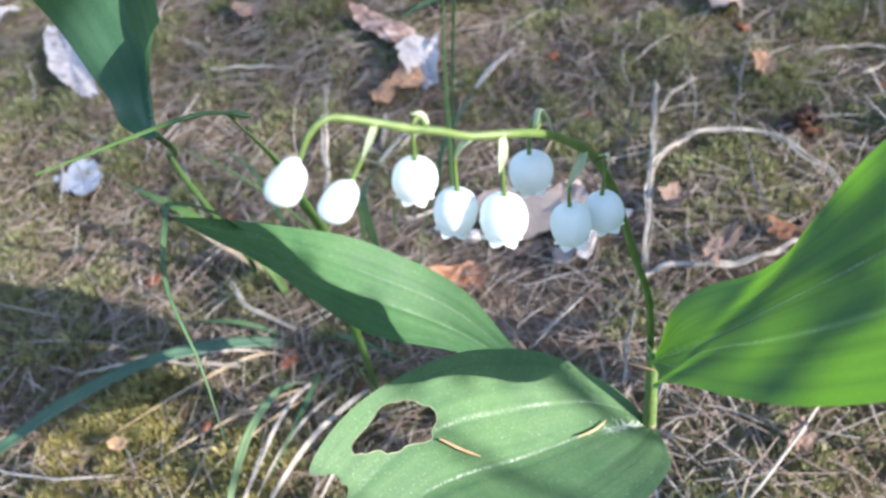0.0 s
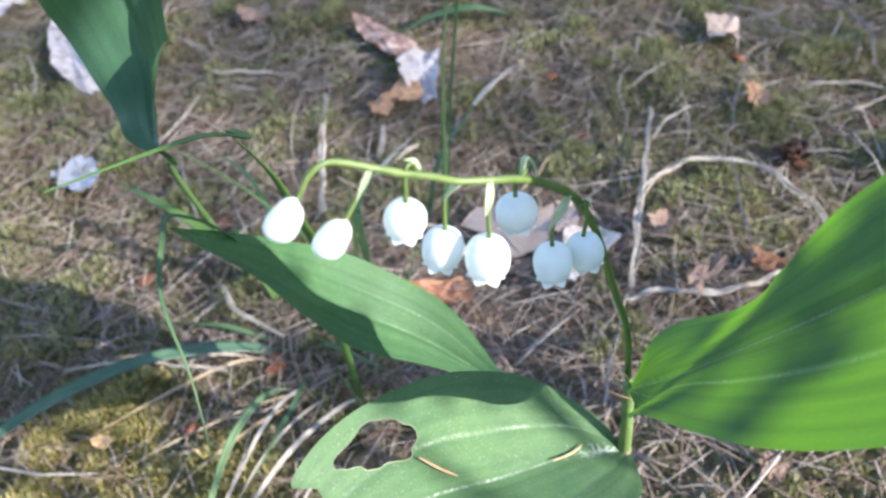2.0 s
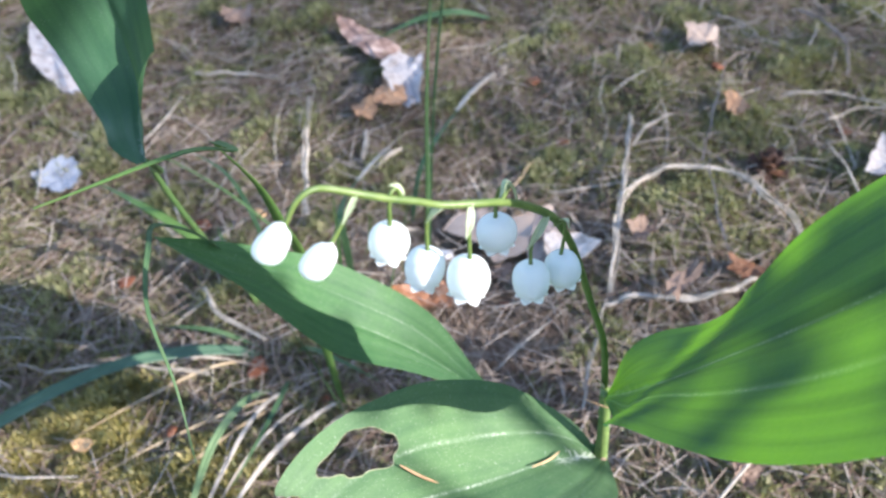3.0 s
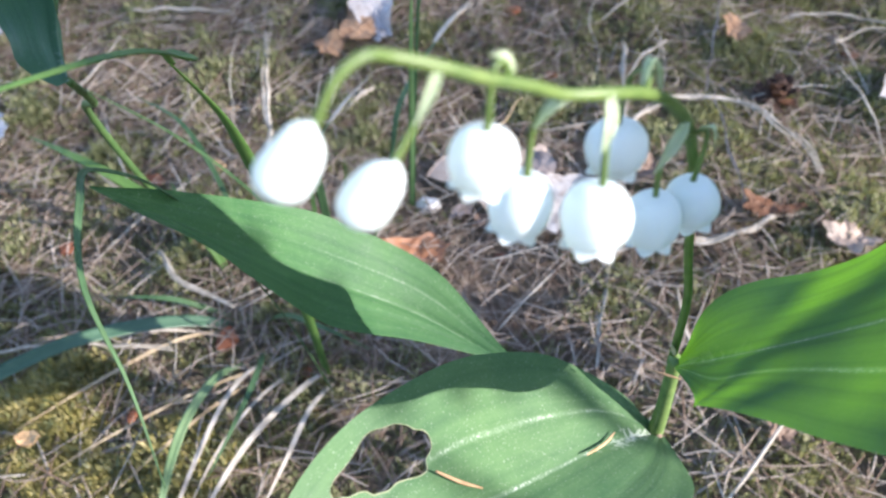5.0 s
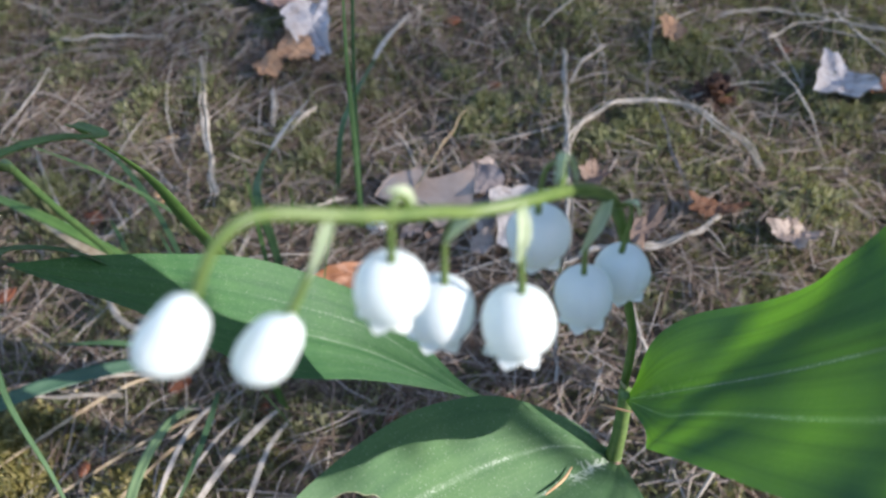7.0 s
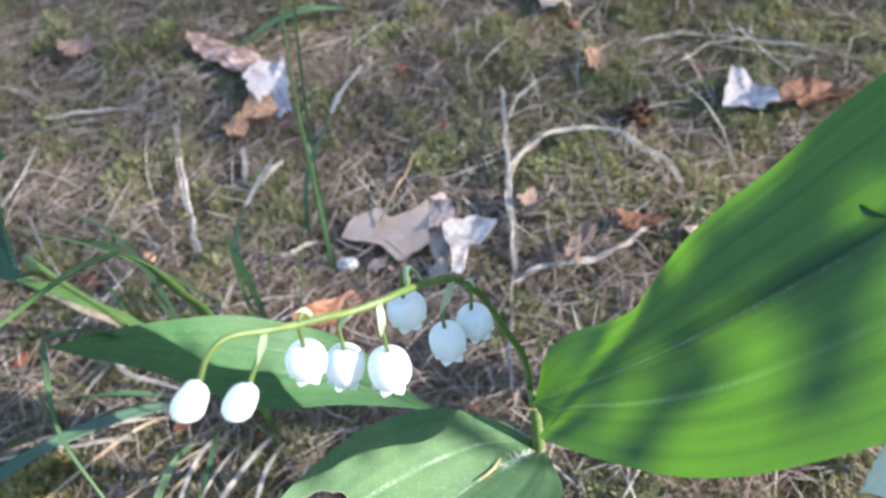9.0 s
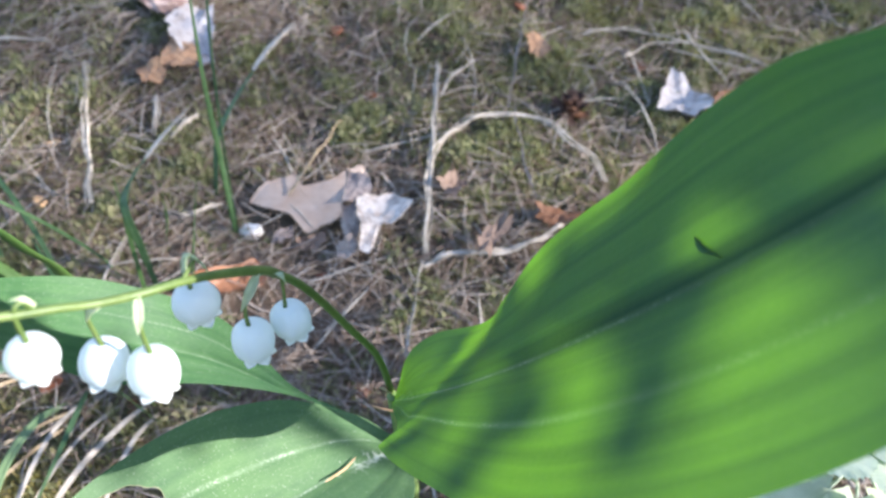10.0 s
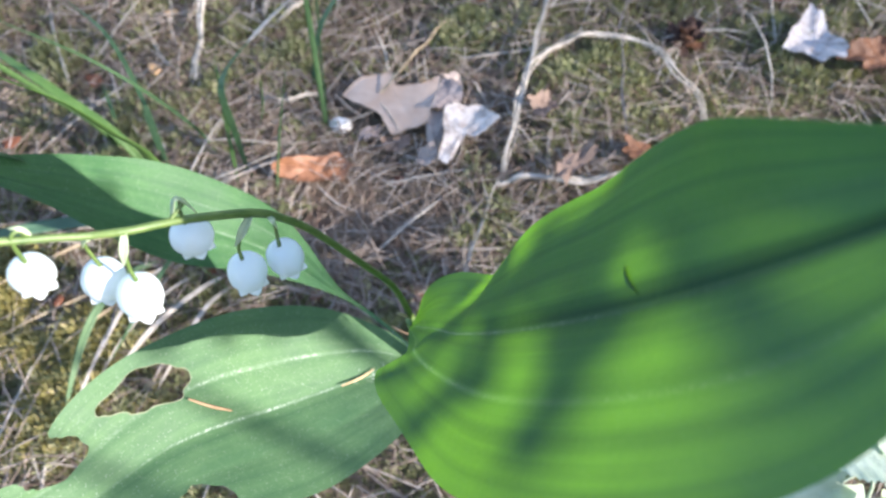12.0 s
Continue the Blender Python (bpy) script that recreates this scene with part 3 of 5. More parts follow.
wv_, wf_ = needle_field(4500, 17, (0.012, 0.032), (0.00018, 0.00036), (-0.55, 0.62, 0.12, 0.95), (0.002, 0.009), 0.6)
mesh_fast("needle_litter", wv_, wf_, NEEDLE, "thin broken needles and grass bits lying over moss", "needles")
sv_, sf_ = needle_field(240, 11, (0.05, 0.10), (0.0004, 0.0009), (-0.6, 0.66, 0.14, 1.02), (0.003, 0.014), 0.8)
mesh_fast("dead_stalks", sv_, sf_, STRAW, "thin bleached dead grass stalks lying on moss", "dead grass")

# ---- the lily of the valley ----
lily = thing("lily_of_the_valley", (0.199, 0.285, 0.0), "flowering lily of the valley with broad green leaves and white bells", "flower")
part("stem", tube([(0.199, 0.285, -0.005), (0.198, 0.277, 0.06), (0.1955, 0.2665, 0.124)], [0.0034, 0.0028, 0.0023], 24, 12), STEM_LOW, lily, "pale green sheathing stem")
part("stem_sheath", tube([(0.1956, 0.2668, 0.120), (0.1945, 0.2665, 0.140), (0.1925, 0.2668, 0.164)], [0.0024, 0.0020, 0.0017], 20, 12), STEM_LOW, lily)
leaf("leaf", [(0.1950, 0.2690, 0.122), (0.1700, 0.2860, 0.104), (0.1473, 0.2945, 0.1004), (0.1151, 0.3002, 0.1134), (0.0876, 0.2921, 0.1383), (0.0688, 0.2783, 0.1712), (0.0531, 0.2613, 0.2062)],
     (0.0008, 0.0008, 0.0012, 0.0112, 0.0187, 0.0149, 0.0003), (0.0008, 0.0010, 0.0030, 0.0162, 0.0196, 0.0139, 0.0003),
     (0.135, -0.02, 0.024), (0.549, 0.60, 0.355), LEAF_DIMMED, lily, "broad green leaf half in shade", seed=1)
leaf("leaf", [(0.1965, 0.2672, 0.1214), (0.1821, 0.2536, 0.1396), (0.1610, 0.2319, 0.1558), (0.1430, 0.2099, 0.1763), (0.1262, 0.1839, 0.1854), (0.1053, 0.1713, 0.2005)],
     (0.0017, 0.0232, 0.0314, 0.0271, 0.0163, 0.0003), (0.0008, 0.0203, 0.0313, 0.0284, 0.0179, 0.0003),
     (0.46, 0.13, 0.12), (0.292, 0.589, 0.538), LEAF, lily, "broad green leaf with a chewed hole", nu=190, nv=84, seed=2,
     bites=[[(0.55, 0.50), (0.555, 0.60), (0.57, 0.72), (0.585, 0.80), (0.62, 0.85), (0.65, 0.80), (0.68, 0.72), (0.66, 0.60), (0.62, 0.44), (0.58, 0.38)],
            [(0.80, 1.10), (0.765, 0.97), (0.73, 0.80), (0.71, 0.62), (0.72, 0.47), (0.77, 0.40), (0.84, 0.55), (0.9, 1.10)],
            [(0.66, -0.6), (0.62, -0.52), (0.575, -0.62), (0.565, -0.8), (0.6, -1.1), (0.7, -1.1), (0.68, -0.8)]])
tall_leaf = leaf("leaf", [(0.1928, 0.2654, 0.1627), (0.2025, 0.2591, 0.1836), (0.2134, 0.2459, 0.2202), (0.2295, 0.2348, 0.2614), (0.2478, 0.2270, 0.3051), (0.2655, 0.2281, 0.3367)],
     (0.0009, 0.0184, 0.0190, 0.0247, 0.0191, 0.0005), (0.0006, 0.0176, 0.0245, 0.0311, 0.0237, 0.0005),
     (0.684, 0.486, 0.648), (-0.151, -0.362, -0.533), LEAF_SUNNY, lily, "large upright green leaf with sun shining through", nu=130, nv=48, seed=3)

part("tear", blade([(0.2392, 0.2356, 0.2878), (0.2398, 0.2332, 0.2886), (0.2412, 0.2307, 0.2903)], 0.0014, 14, 0.2, (1.2, 1.2), 0.1, 0.0001, 0.3), TEAR, tall_leaf, "small dark crescent-shaped tear")

STALK = [(0.1925, 0.2690, 0.158), (0.1893, 0.2652, 0.190), (0.1842, 0.2594, 0.214), (0.1788, 0.2518, 0.2410), (0.1755, 0.2470, 0.2535), (0.1732, 0.2432, 0.2602),
         (0.1694, 0.2362, 0.2685), (0.1660, 0.2312, 0.2732), (0.1625, 0.2269, 0.2762), (0.1580, 0.2235, 0.2782), (0.1548, 0.2205, 0.2812), (0.1512, 0.2172, 0.2842), (0.1478, 0.2144, 0.2871),
         (0.1446, 0.2126, 0.2890), (0.1430, 0.2108, 0.2903), (0.1417, 0.2092, 0.2901), (0.1407, 0.2078, 0.2890), (0.1396, 0.2064, 0.2866)]
part("flower_stalk", tube(STALK, [0.0011, 0.00095, 0.0009, 0.00085, 0.00085, 0.0009, 0.0008, 0.0007, 0.0007, 0.00064, 0.00062, 0.00064, 0.0006, 0.00054, 0.0005, 0.00047, 0.00042, 0.0004], 150, 12), STEM, lily, "arching yellow-green flower stalk")


def bell(top, way, wide, tall, bud, turn):
    """A six-lobed bell that hangs from top along way; a bud is closed, lumpy and longer than wide."""
    z = Vector(way).normalized()
    x = z.orthogonal().normalized()
    y = z.cross(x)
    n, rows = 72, 34
    verts = []
    for i in range(rows):
        s = i / (rows - 1)
        for j in range(n):
            a = 2 * math.pi * j / n + turn
            if bud:
                e = 2 * s - 1
                r = max(0.0, 1 - abs(e) ** 3.0) ** 0.5
                dent = math.exp(-((s - 0.30) * 5) ** 2) * max(0.0, math.cos(a - turn * 2)) ** 2
                r *= 0.70 + 0.25 * s + 0.05 * math.cos(3 * a + 1) * s + 0.04 * math.cos(2 * a + turn) - 0.10 * dent
                d = s - 0.07 * math.cos(a + turn) * (1 - s)
            else:
                k = min(1, s / 0.80)
                e = math.pi * (0.02 + 0.77 * k)
                r = math.sin(e) ** 0.72
                d = 0.45 * (1 - math.cos(e))
                lobe = 1 - abs(((3 * a / math.pi) % 1) * 2 - 1)
                long = lobe ** 0.85
                if s > 0.80:
                    q = (s - 0.80) / 0.20
                    r *= 1 + (0.36 * long ** 1.2 - 0.03) * q ** 1.6
                    d += (0.02 + 0.14 * long) * q - 0.06 * q * q * long
                r *= 1 + 0.022 * math.cos(3 * a + 2 * turn) * math.cos(4.5 * s + turn) + 0.03 * math.cos(6 * a) * k ** 2 + 0.025 * math.cos(2 * a + 3 * turn)
            verts.append(Vector(top) + z * (d * tall) + (x * math.cos(a) + y * math.sin(a)) * (r * wide / 2))
    faces = grid_faces(rows, n, True)
    faces.append(tuple(range(n))[::-1])
    if bud:
        faces.append(tuple(range((rows - 1) * n, rows * n)))
    return verts, faces


def bract(points, width):
    return blade(points, width, 18, 0.5, (0.2, 0.6), 0.03, 0.0002, 0.6)


def flower(top, way, wide, tall, turn, route, scale_way=(), scale_wide=0.0, bud=False):
    """A bell or bud with its thin stalk and the papery bract at the stalk's foot."""
    fl = part("flower", bell(top, way, wide, tall, bud, turn), PETAL, lily, "closed white flower bud" if bud else "white bell with six pointed lobes")
    part("pedicel", tube([Vector(q) for q in route] + [Vector(top) + Vector(way).normalized() * 0.0004], [0.00040, 0.00034, 0.00034, 0.00044], 26, 8), STEM, fl, "thin green flower stalk")
    if scale_way:
        part("bract", bract(scale_way, scale_wide), BRACT, fl, "small pale papery bract")


flower((0.1395, 0.2063, 0.2866), (-0.58, -0.50, -0.85), 0.0059, 0.0072, 0.5, [(0.1407, 0.2078, 0.2890), (0.1400, 0.2069, 0.2876)], bud=True)
flower((0.1448, 0.2089, 0.2810), (-0.62, -0.50, -0.85), 0.0060, 0.0070, 1.2, [(0.1478, 0.2144, 0.2868), (0.1472, 0.2128, 0.2855), (0.1460, 0.2108, 0.2832)], [(0.1478, 0.2140, 0.2871), (0.1474, 0.2124, 0.2860), (0.1464, 0.2104, 0.2838)], 0.0010, bud=True)
flower((0.1515, 0.2166, 0.2789), (-0.10, -0.20, -1), 0.0067, 0.0073, 1.9, [(0.1530, 0.2190, 0.2830), (0.1524, 0.2190, 0.2848), (0.1518, 0.2178, 0.2848), (0.1516, 0.2170, 0.2825)], [(0.1534, 0.2194, 0.2834), (0.1526, 0.2192, 0.2852), (0.1512, 0.2186, 0.2856)], 0.0007)
flower((0.1550, 0.2233, 0.2668), (-0.12, -0.30, -0.95), 0.0075, 0.0084, 2.6, [(0.1580, 0.2240, 0.2776), (0.1560, 0.2238, 0.2760), (0.1552, 0.2235, 0.2735), (0.1550, 0.2233, 0.2700)], [(0.1584, 0.2238, 0.2776), (0.1568, 0.2232, 0.2766), (0.1552, 0.2228, 0.2738)], 0.0012)
flower((0.1631, 0.2219, 0.2681), (-0.05, -0.30, -0.95), 0.0077, 0.0088, 3.3, [(0.1623, 0.2265, 0.2762), (0.1626, 0.2240, 0.2743), (0.1628, 0.2226, 0.2715)], [(0.1623, 0.2262, 0.2766), (0.1627, 0.2238, 0.2748), (0.1624, 0.2222, 0.2722)], 0.0014)
flower((0.1644, 0.2357, 0.2648), (0.08, -0.15, -1), 0.0077, 0.0078, 4.0, [(0.1662, 0.2318, 0.2730), (0.1668, 0.2358, 0.2728), (0.1650, 0.2368, 0.2712), (0.1644, 0.2360, 0.2680)], [(0.1660, 0.2330, 0.2726), (0.1664, 0.2350, 0.2748), (0.1676, 0.2356, 0.2728), (0.1684, 0.2360, 0.2694)], 0.0011)
flower((0.1713, 0.2370, 0.2518), (0.10, -0.18, -1), 0.0079, 0.0090, 4.7, [(0.1731, 0.2425, 0.2606), (0.1718, 0.2402, 0.2578), (0.1711, 0.2380, 0.2550)], [(0.1733, 0.2422, 0.2608), (0.1722, 0.2398, 0.2586), (0.1704, 0.2376, 0.2550)], 0.0017)
flower((0.1765, 0.2425, 0.2501), (0.20, -0.12, -1), 0.0076, 0.0086, 5.4, [(0.1745, 0.2456, 0.2550), (0.1764, 0.2440, 0.2580), (0.1768, 0.2431, 0.2553)], [(0.1756, 0.2442, 0.2582), (0.1770, 0.2430, 0.2594), (0.1778, 0.2427, 0.2574)], 0.0011)
part("scar", tube([(0.1958, 0.2662, 0.1195), (0.1962, 0.2650, 0.1225), (0.1958, 0.2645, 0.1250)], [0.0010, 0.0017, 0.0008], 12, 8), BROWN_LEAF, lily, "small brown scar at the fork")
part("bract", blade([(0.1918, 0.2672, 0.1650), (0.1905, 0.2655, 0.1700), (0.1893, 0.2640, 0.1745)], 0.0016, 14, 0.4), SCALE, lily, "dry straw-coloured bract")

# the second lily behind it
lily_b = thing("lily_of_the_valley", (-0.045, 0.392, 0.0), "lily of the valley without flowers, one broad green leaf", "flower")
part("stem", tube([(-0.045, 0.392, -0.006), (-0.035, 0.375, 0.055), (-0.0200, 0.3500, 0.1150), (-0.0020, 0.3263, 0.1658), (0.0340, 0.2940, 0.2010), (0.0566, 0.2677, 0.2319)], [0.0017, 0.0016, 0.0015, 0.0013, 0.0011, 0.0008], 50, 10), STEM_SHADED, lily_b, "slender green stem, coloured darker for shade")
leaf("leaf", [(0.0570, 0.2673, 0.2322), (0.0504, 0.2755, 0.2342), (0.0376, 0.2958, 0.2384), (0.0296, 0.3060, 0.2622), (0.0213, 0.3083, 0.2885), (0.0138, 0.3095, 0.3150)],
     (0.0025, 0.0084, 0.0160, 0.0211, 0.0138, 0.0003), (0.0025, 0.0094, 0.0172, 0.0167, 0.0122, 0.0003), (-0.255, -0.163, -0.074), (1.346, 0.948, 0.925), LEAF_BACK, lily_b, seed=4)

# ---- grass ----
def tuft(place, label, blades, category="grass"):
    """A tuft of grass: each blade is a part. blades: points, width, material, label, twist."""
    x, y = place
    t = thing("grass_tuft", (x, y, float(height(x, y))), label, category, "grass around the lily")
    for points, width, mat, words, twist in blades:
        part("blade", blade(points, width, 44, 0.3, twist), mat, t, words)
    return t


tuft((0.066, 0.320), "long arching grass blades behind the lily leaf", [
    ([(0.056, 0.326, -0.004), (0.058, 0.322, 0.08), (0.0631, 0.3173, 0.1344), (0.0673, 0.3052, 0.1685), (0.0715, 0.2931, 0.2016), (0.0730, 0.2776, 0.2333)], 0.0056, GRASS_LIGHT, "", (0.5, 0.2)),
    ([(0.0728, 0.2800, 0.2290), (0.0760, 0.2745, 0.2365), (0.0869, 0.2673, 0.2410), (0.0878, 0.2494, 0.2556), (0.0812, 0.2136, 0.2704)], 0.0026, GRASS_LIGHT, "narrow pale green end of the blade", (0.4, 0.2)),
    ([(0.062, 0.318, -0.004), (0.062, 0.300, 0.10), (0.0595, 0.2800, 0.1800), (0.0582, 0.2608, 0.2132), (0.0661, 0.2456, 0.2203), (0.0756, 0.2285, 0.2185), (0.0867, 0.2158, 0.2070), (0.0940, 0.2038, 0.1920)], 0.0016, GRASS, "", (0.3, 0.9))])
tuft((-0.005, 0.345), "low blue-green grass blade over the moss", [
    ([(0.004, 0.347, -0.004), (-0.0205, 0.3351, 0.0150), (-0.0526, 0.3083, 0.0330), (-0.0771, 0.2754, 0.0440), (-0.0979, 0.2382, 0.0486), (-0.116, 0.205, 0.046), (-0.130, 0.175, 0.036)], 0.0076, GRASS_SKYLIT, "", (0.1, 0.3)),
    ([(0.010, 0.350, -0.004), (0.030, 0.345, 0.020), (0.055, 0.335, 0.032), (0.080, 0.330, 0.028)], 0.0035, GRASS, "", (0.1, 0.3)),
    ([(0.000, 0.352, -0.004), (-0.03, 0.345, 0.018), (-0.06, 0.340, 0.020)], 0.0030, GRASS, "", (0.1, 0.3))])
tuft((0.071, 0.445), "pair of thin upright green grass blades beside the tan leaf", [
    ([(0.0711, 0.4450, -0.004), (0.0769, 0.4426, 0.0662), (0.0812, 0.4425, 0.1332), (0.0872, 0.4455, 0.2008), (0.0925, 0.4500, 0.2350)], 0.0034, GRASS, "", (0.6, 0.3)),
    ([(0.0730, 0.4450, -0.004), (0.0760, 0.4522, 0.0628), (0.0798, 0.4603, 0.1250), (0.0857, 0.4711, 0.1866), (0.0900, 0.4790, 0.2200)], 0.0028, GRASS, "", (0.5, 0.2))])
tuft((0.059, 0.390), "single upright green grass blade before the rusty leaf", [
    ([(0.0590, 0.3900, -0.004), (0.0702, 0.3959, 0.0496), (0.0810, 0.4034, 0.0996)], 0.0032, GRASS, "", (0.5, 0.5))])
tuft((0.030, 0.410), "bent green grass blades with bleached tips", [
    ([(0.0390, 0.3960, -0.003), (0.0380, 0.4000, 0.040), (0.0335, 0.4093, 0.0660), (0.0250, 0.4420, 0.0540), (0.0215, 0.4750, 0.0400)], 0.0046, GRASS, "", (0.2, 0.5)),
    ([(0.0225, 0.4600, 0.0462), (0.0207, 0.4944, 0.0336), (0.0225, 0.5397, 0.0188)], 0.0034, STRAW, "bleached dry tip", (0.2, 0.4)),
    ([(0.0360, 0.3850, -0.003), (0.0286, 0.4062, 0.0338), (0.0213, 0.4277, 0.0678)], 0.0026, GRASS_LIGHT, "", (0.3, 0.3)),
    ([(0.0300, 0.4310, -0.003), (0.0350, 0.4369, 0.0171), (0.0354, 0.4424, 0.0363)], 0.0022, GRASS_LIGHT, "", (0.3, 0.3))])
tuft((0.052, 0.500), "bent green grass blade with a long bleached end", [
    ([(0.0500, 0.4780, -0.003), (0.0520, 0.4950, 0.025), (0.0548, 0.5145, 0.0330), (0.0599, 0.5533, 0.0320), (0.0640, 0.5800, 0.0300)], 0.0042, GRASS, "", (0.2, 0.5)),
    ([(0.0615, 0.5640, 0.0318), (0.0658, 0.5911, 0.0295), (0.0748, 0.6278, 0.0247)], 0.0040, STRAW, "bleached dry end", (0.2, 0.4))])
tuft((0.006, 0.405), "dark green grass stem leaning over the moss", [
    ([(0.0100, 0.4080, -0.003), (0.0053, 0.4058, 0.0216), (-0.0083, 0.3972, 0.0616), (-0.0224, 0.3844, 0.1002), (-0.0387, 0.3675, 0.1366)], 0.0024, GRASS, "", (0.3, 0.3)),
    ([(-0.013, 0.385, -0.003), (-0.020, 0.396, 0.020), (-0.030, 0.408, 0.032)], 0.0028, GRASS, "", (0.3, 0.3)),
    ([(-0.048, 0.394, -0.003), (-0.056, 0.408, 0.016), (-0.066, 0.420, 0.024)], 0.0028, GRASS, "", (0.3, 0.3))])
tuft((-0.04, 0.390), "yellowing broad grass blades beside the lily", [
    ([(-0.012, 0.372, -0.004), (-0.030, 0.382, 0.030), (-0.070, 0.392, 0.050), (-0.115, 0.408, 0.050), (-0.160, 0.430, 0.035)], 0.0055, GRASS_LIGHT, "", (0.1, 0.3)),
    ([(-0.018, 0.376, -0.004), (-0.045, 0.390, 0.016), (-0.085, 0.405, 0.020), (-0.125, 0.430, 0.010)], 0.0045, STRAW_WARM, "withered yellow blade", (0.1, 0.3)),
    ([(-0.004, 0.376, -0.004), (-0.018, 0.400, 0.04), (-0.050, 0.430, 0.06), (-0.095, 0.455, 0.055)], 0.0030, GRASS, "", (0.3, 0.3))])
tuft((0.010, 0.330), "clump of green grass blades on moss", [
    ([(0.012, 0.328, -0.004), (0.010, 0.305, 0.020), (0.010, 0.275, 0.030), (0.012, 0.245, 0.024), (0.014, 0.220, 0.012)], 0.0044, GRASS_PALE, "", (0.1, 0.3)),
    ([(0.018, 0.336, -0.002), (0.030, 0.312, 0.024), (0.034, 0.285, 0.034), (0.030, 0.255, 0.030)], 0.0028, GRASS, "", (0.1, 0.3))])
tuft((0.020, 0.332), "clump of bleached grass blades bending over moss", [
    ([(0.022, 0.334, -0.004), (0.020, 0.305, 0.018), (0.020, 0.275, 0.026), (0.018, 0.240, 0.020), (0.016, 0.215, 0.008)], 0.0022, STRAW, "bleached dry blade", (0.1, 0.3)),
    ([(0.055, 0.332, -0.004), (0.051, 0.310, 0.016), (0.040, 0.280, 0.024), (0.030, 0.250, 0.018), (0.024, 0.225, 0.006)], 0.0028, STRAW, "bleached dry blade", (0.1, 0.3)),
    ([(0.002, 0.345, -0.002), (-0.020, 0.325, 0.014), (-0.050, 0.295, 0.014), (-0.085, 0.262, 0.006)], 0.0018, STRAW_WARM, "tan dry blade", (0.1, 0.3)),
    ([(0.024, 0.322, -0.002), (0.012, 0.296, 0.012), (-0.004, 0.268, 0.014), (-0.024, 0.240, 0.006)], 0.0015, STRAW_WARM, "tan dry blade", (0.1, 0.3))])
tuft((0.038, 0.330), "sparse tan dry grass blades on moss", [
    ([(0.060, 0.325, -0.002), (0.058, 0.300, 0.016), (0.056, 0.275, 0.018), (0.050, 0.250, 0.010)], 0.0024, STRAW, "bleached dry blade", (0.1, 0.3)),
    ([(0.000, 0.340, -0.002), (-0.030, 0.330, 0.012), (-0.070, 0.318, 0.010)], 0.0016, STRAW, "bleached dry blade", (0.1, 0.3)),
    ([(0.040, 0.330, -0.002), (0.032, 0.300, 0.016), (0.026, 0.270, 0.022), (0.020, 0.240, 0.014)], 0.0015, STRAW, "bleached dry blade", (0.1, 0.3)),
    ([(0.034, 0.332, -0.002), (0.006, 0.305, 0.012), (-0.028, 0.272, 0.014), (-0.060, 0.246, 0.004)], 0.0013, STRAW_WARM, "tan dry blade", (0.1, 0.3))])
tuft((0.05, 0.745), "blue-green grass blade lying over moss", [
    ([(0.055, 0.750, -0.003), (0.022, 0.716, 0.022), (-0.010, 0.698, 0.022), (-0.042, 0.678, 0.012)], 0.0085, GRASS, "", (0.1, 0.2))])


# ---- bleached stalks ----
def stalk(label, points, width, mat, fold=0.5, group="bleached stalks"):
    """A dead grass stalk or blade on the floor; points give x, y and the height over the floor."""
    ph = 40 * points[0][0] + 17 * points[0][1]
    verts, faces = [], []
    strands = ((0.0, 0.55), (0.22, 0.34), (-0.22, 0.30), (0.05, 0.26)) if width > 0.0028 else ((0.0, 1.0),)
    for k, (off, share) in enumerate(strands):
        pts = [(x + width * (off + 0.16 * math.sin(3.1 * i + 2 * k + ph)), y + width * 0.6 * (off + 0.2 * math.sin(2.3 * i + k + ph)), float(height(x, y)) + z + 0.004 + 0.0006 * k) for i, (x, y, z) in enumerate(points)]
        v, f = blade(pts, width * share, 90, fold, (0.1 + 0.7 * k, 1.5 + 1.1 * k), 0.2, 0.0004, 0.6, 0.28)
        v = v + np.column_stack([0.0006 * np.sin(v[:, 1] * 160 + ph), 0.0006 * np.sin(v[:, 0] * 170 + ph), 0.0008 * np.sin(v[:, 0] * 210 + v[:, 1] * 190 + ph)])
        n = sum(len(q) for q in verts)
        verts.append(v)
        faces += [tuple(i + n for i in q) for q in f]
    v, f = np.concatenate(verts), faces
    ob = part("dead_grass_stalk", (v, f), mat)
    return tagged(ob, label, "dead grass", group)


stalk("bleached hooked grass blade arching over the moss", [(0.1925, 0.426, 0.002), (0.1920, 0.457, 0.006), (0.1900, 0.492, 0.008), (0.1920, 0.518, 0.009), (0.2060, 0.541, 0.009), (0.2240, 0.553, 0.009), (0.2450, 0.555, 0.009), (0.2670, 0.548, 0.009), (0.2840, 0.529, 0.008), (0.2980, 0.519, 0.006), (0.3055, 0.503, 0.002)], 0.0062, STRAW, 0.6)
stalk("straight bleached grass stalk lying on moss", [(0.187, 0.614, 0.006), (0.188, 0.580, 0.008), (0.189, 0.545, 0.011), (0.190, 0.500, 0.008), (0.192, 0.462, 0.006)], 0.0042, STRAW, 0.7)
stalk("thin forked straw beside the hooked blade", [(0.192, 0.575, 0.010), (0.202, 0.595, 0.011), (0.215, 0.612, 0.008)], 0.0030, STRAW, 0.7)
stalk("bleached crumpled grass ribbon on needles", [(0.1905, 0.425, 0.004), (0.2085, 0.4325, 0.006), (0.2350, 0.4360, 0.007), (0.2590, 0.4440, 0.008), (0.2760, 0.4620, 0.008)], 0.0075, STRAW, 0.9)
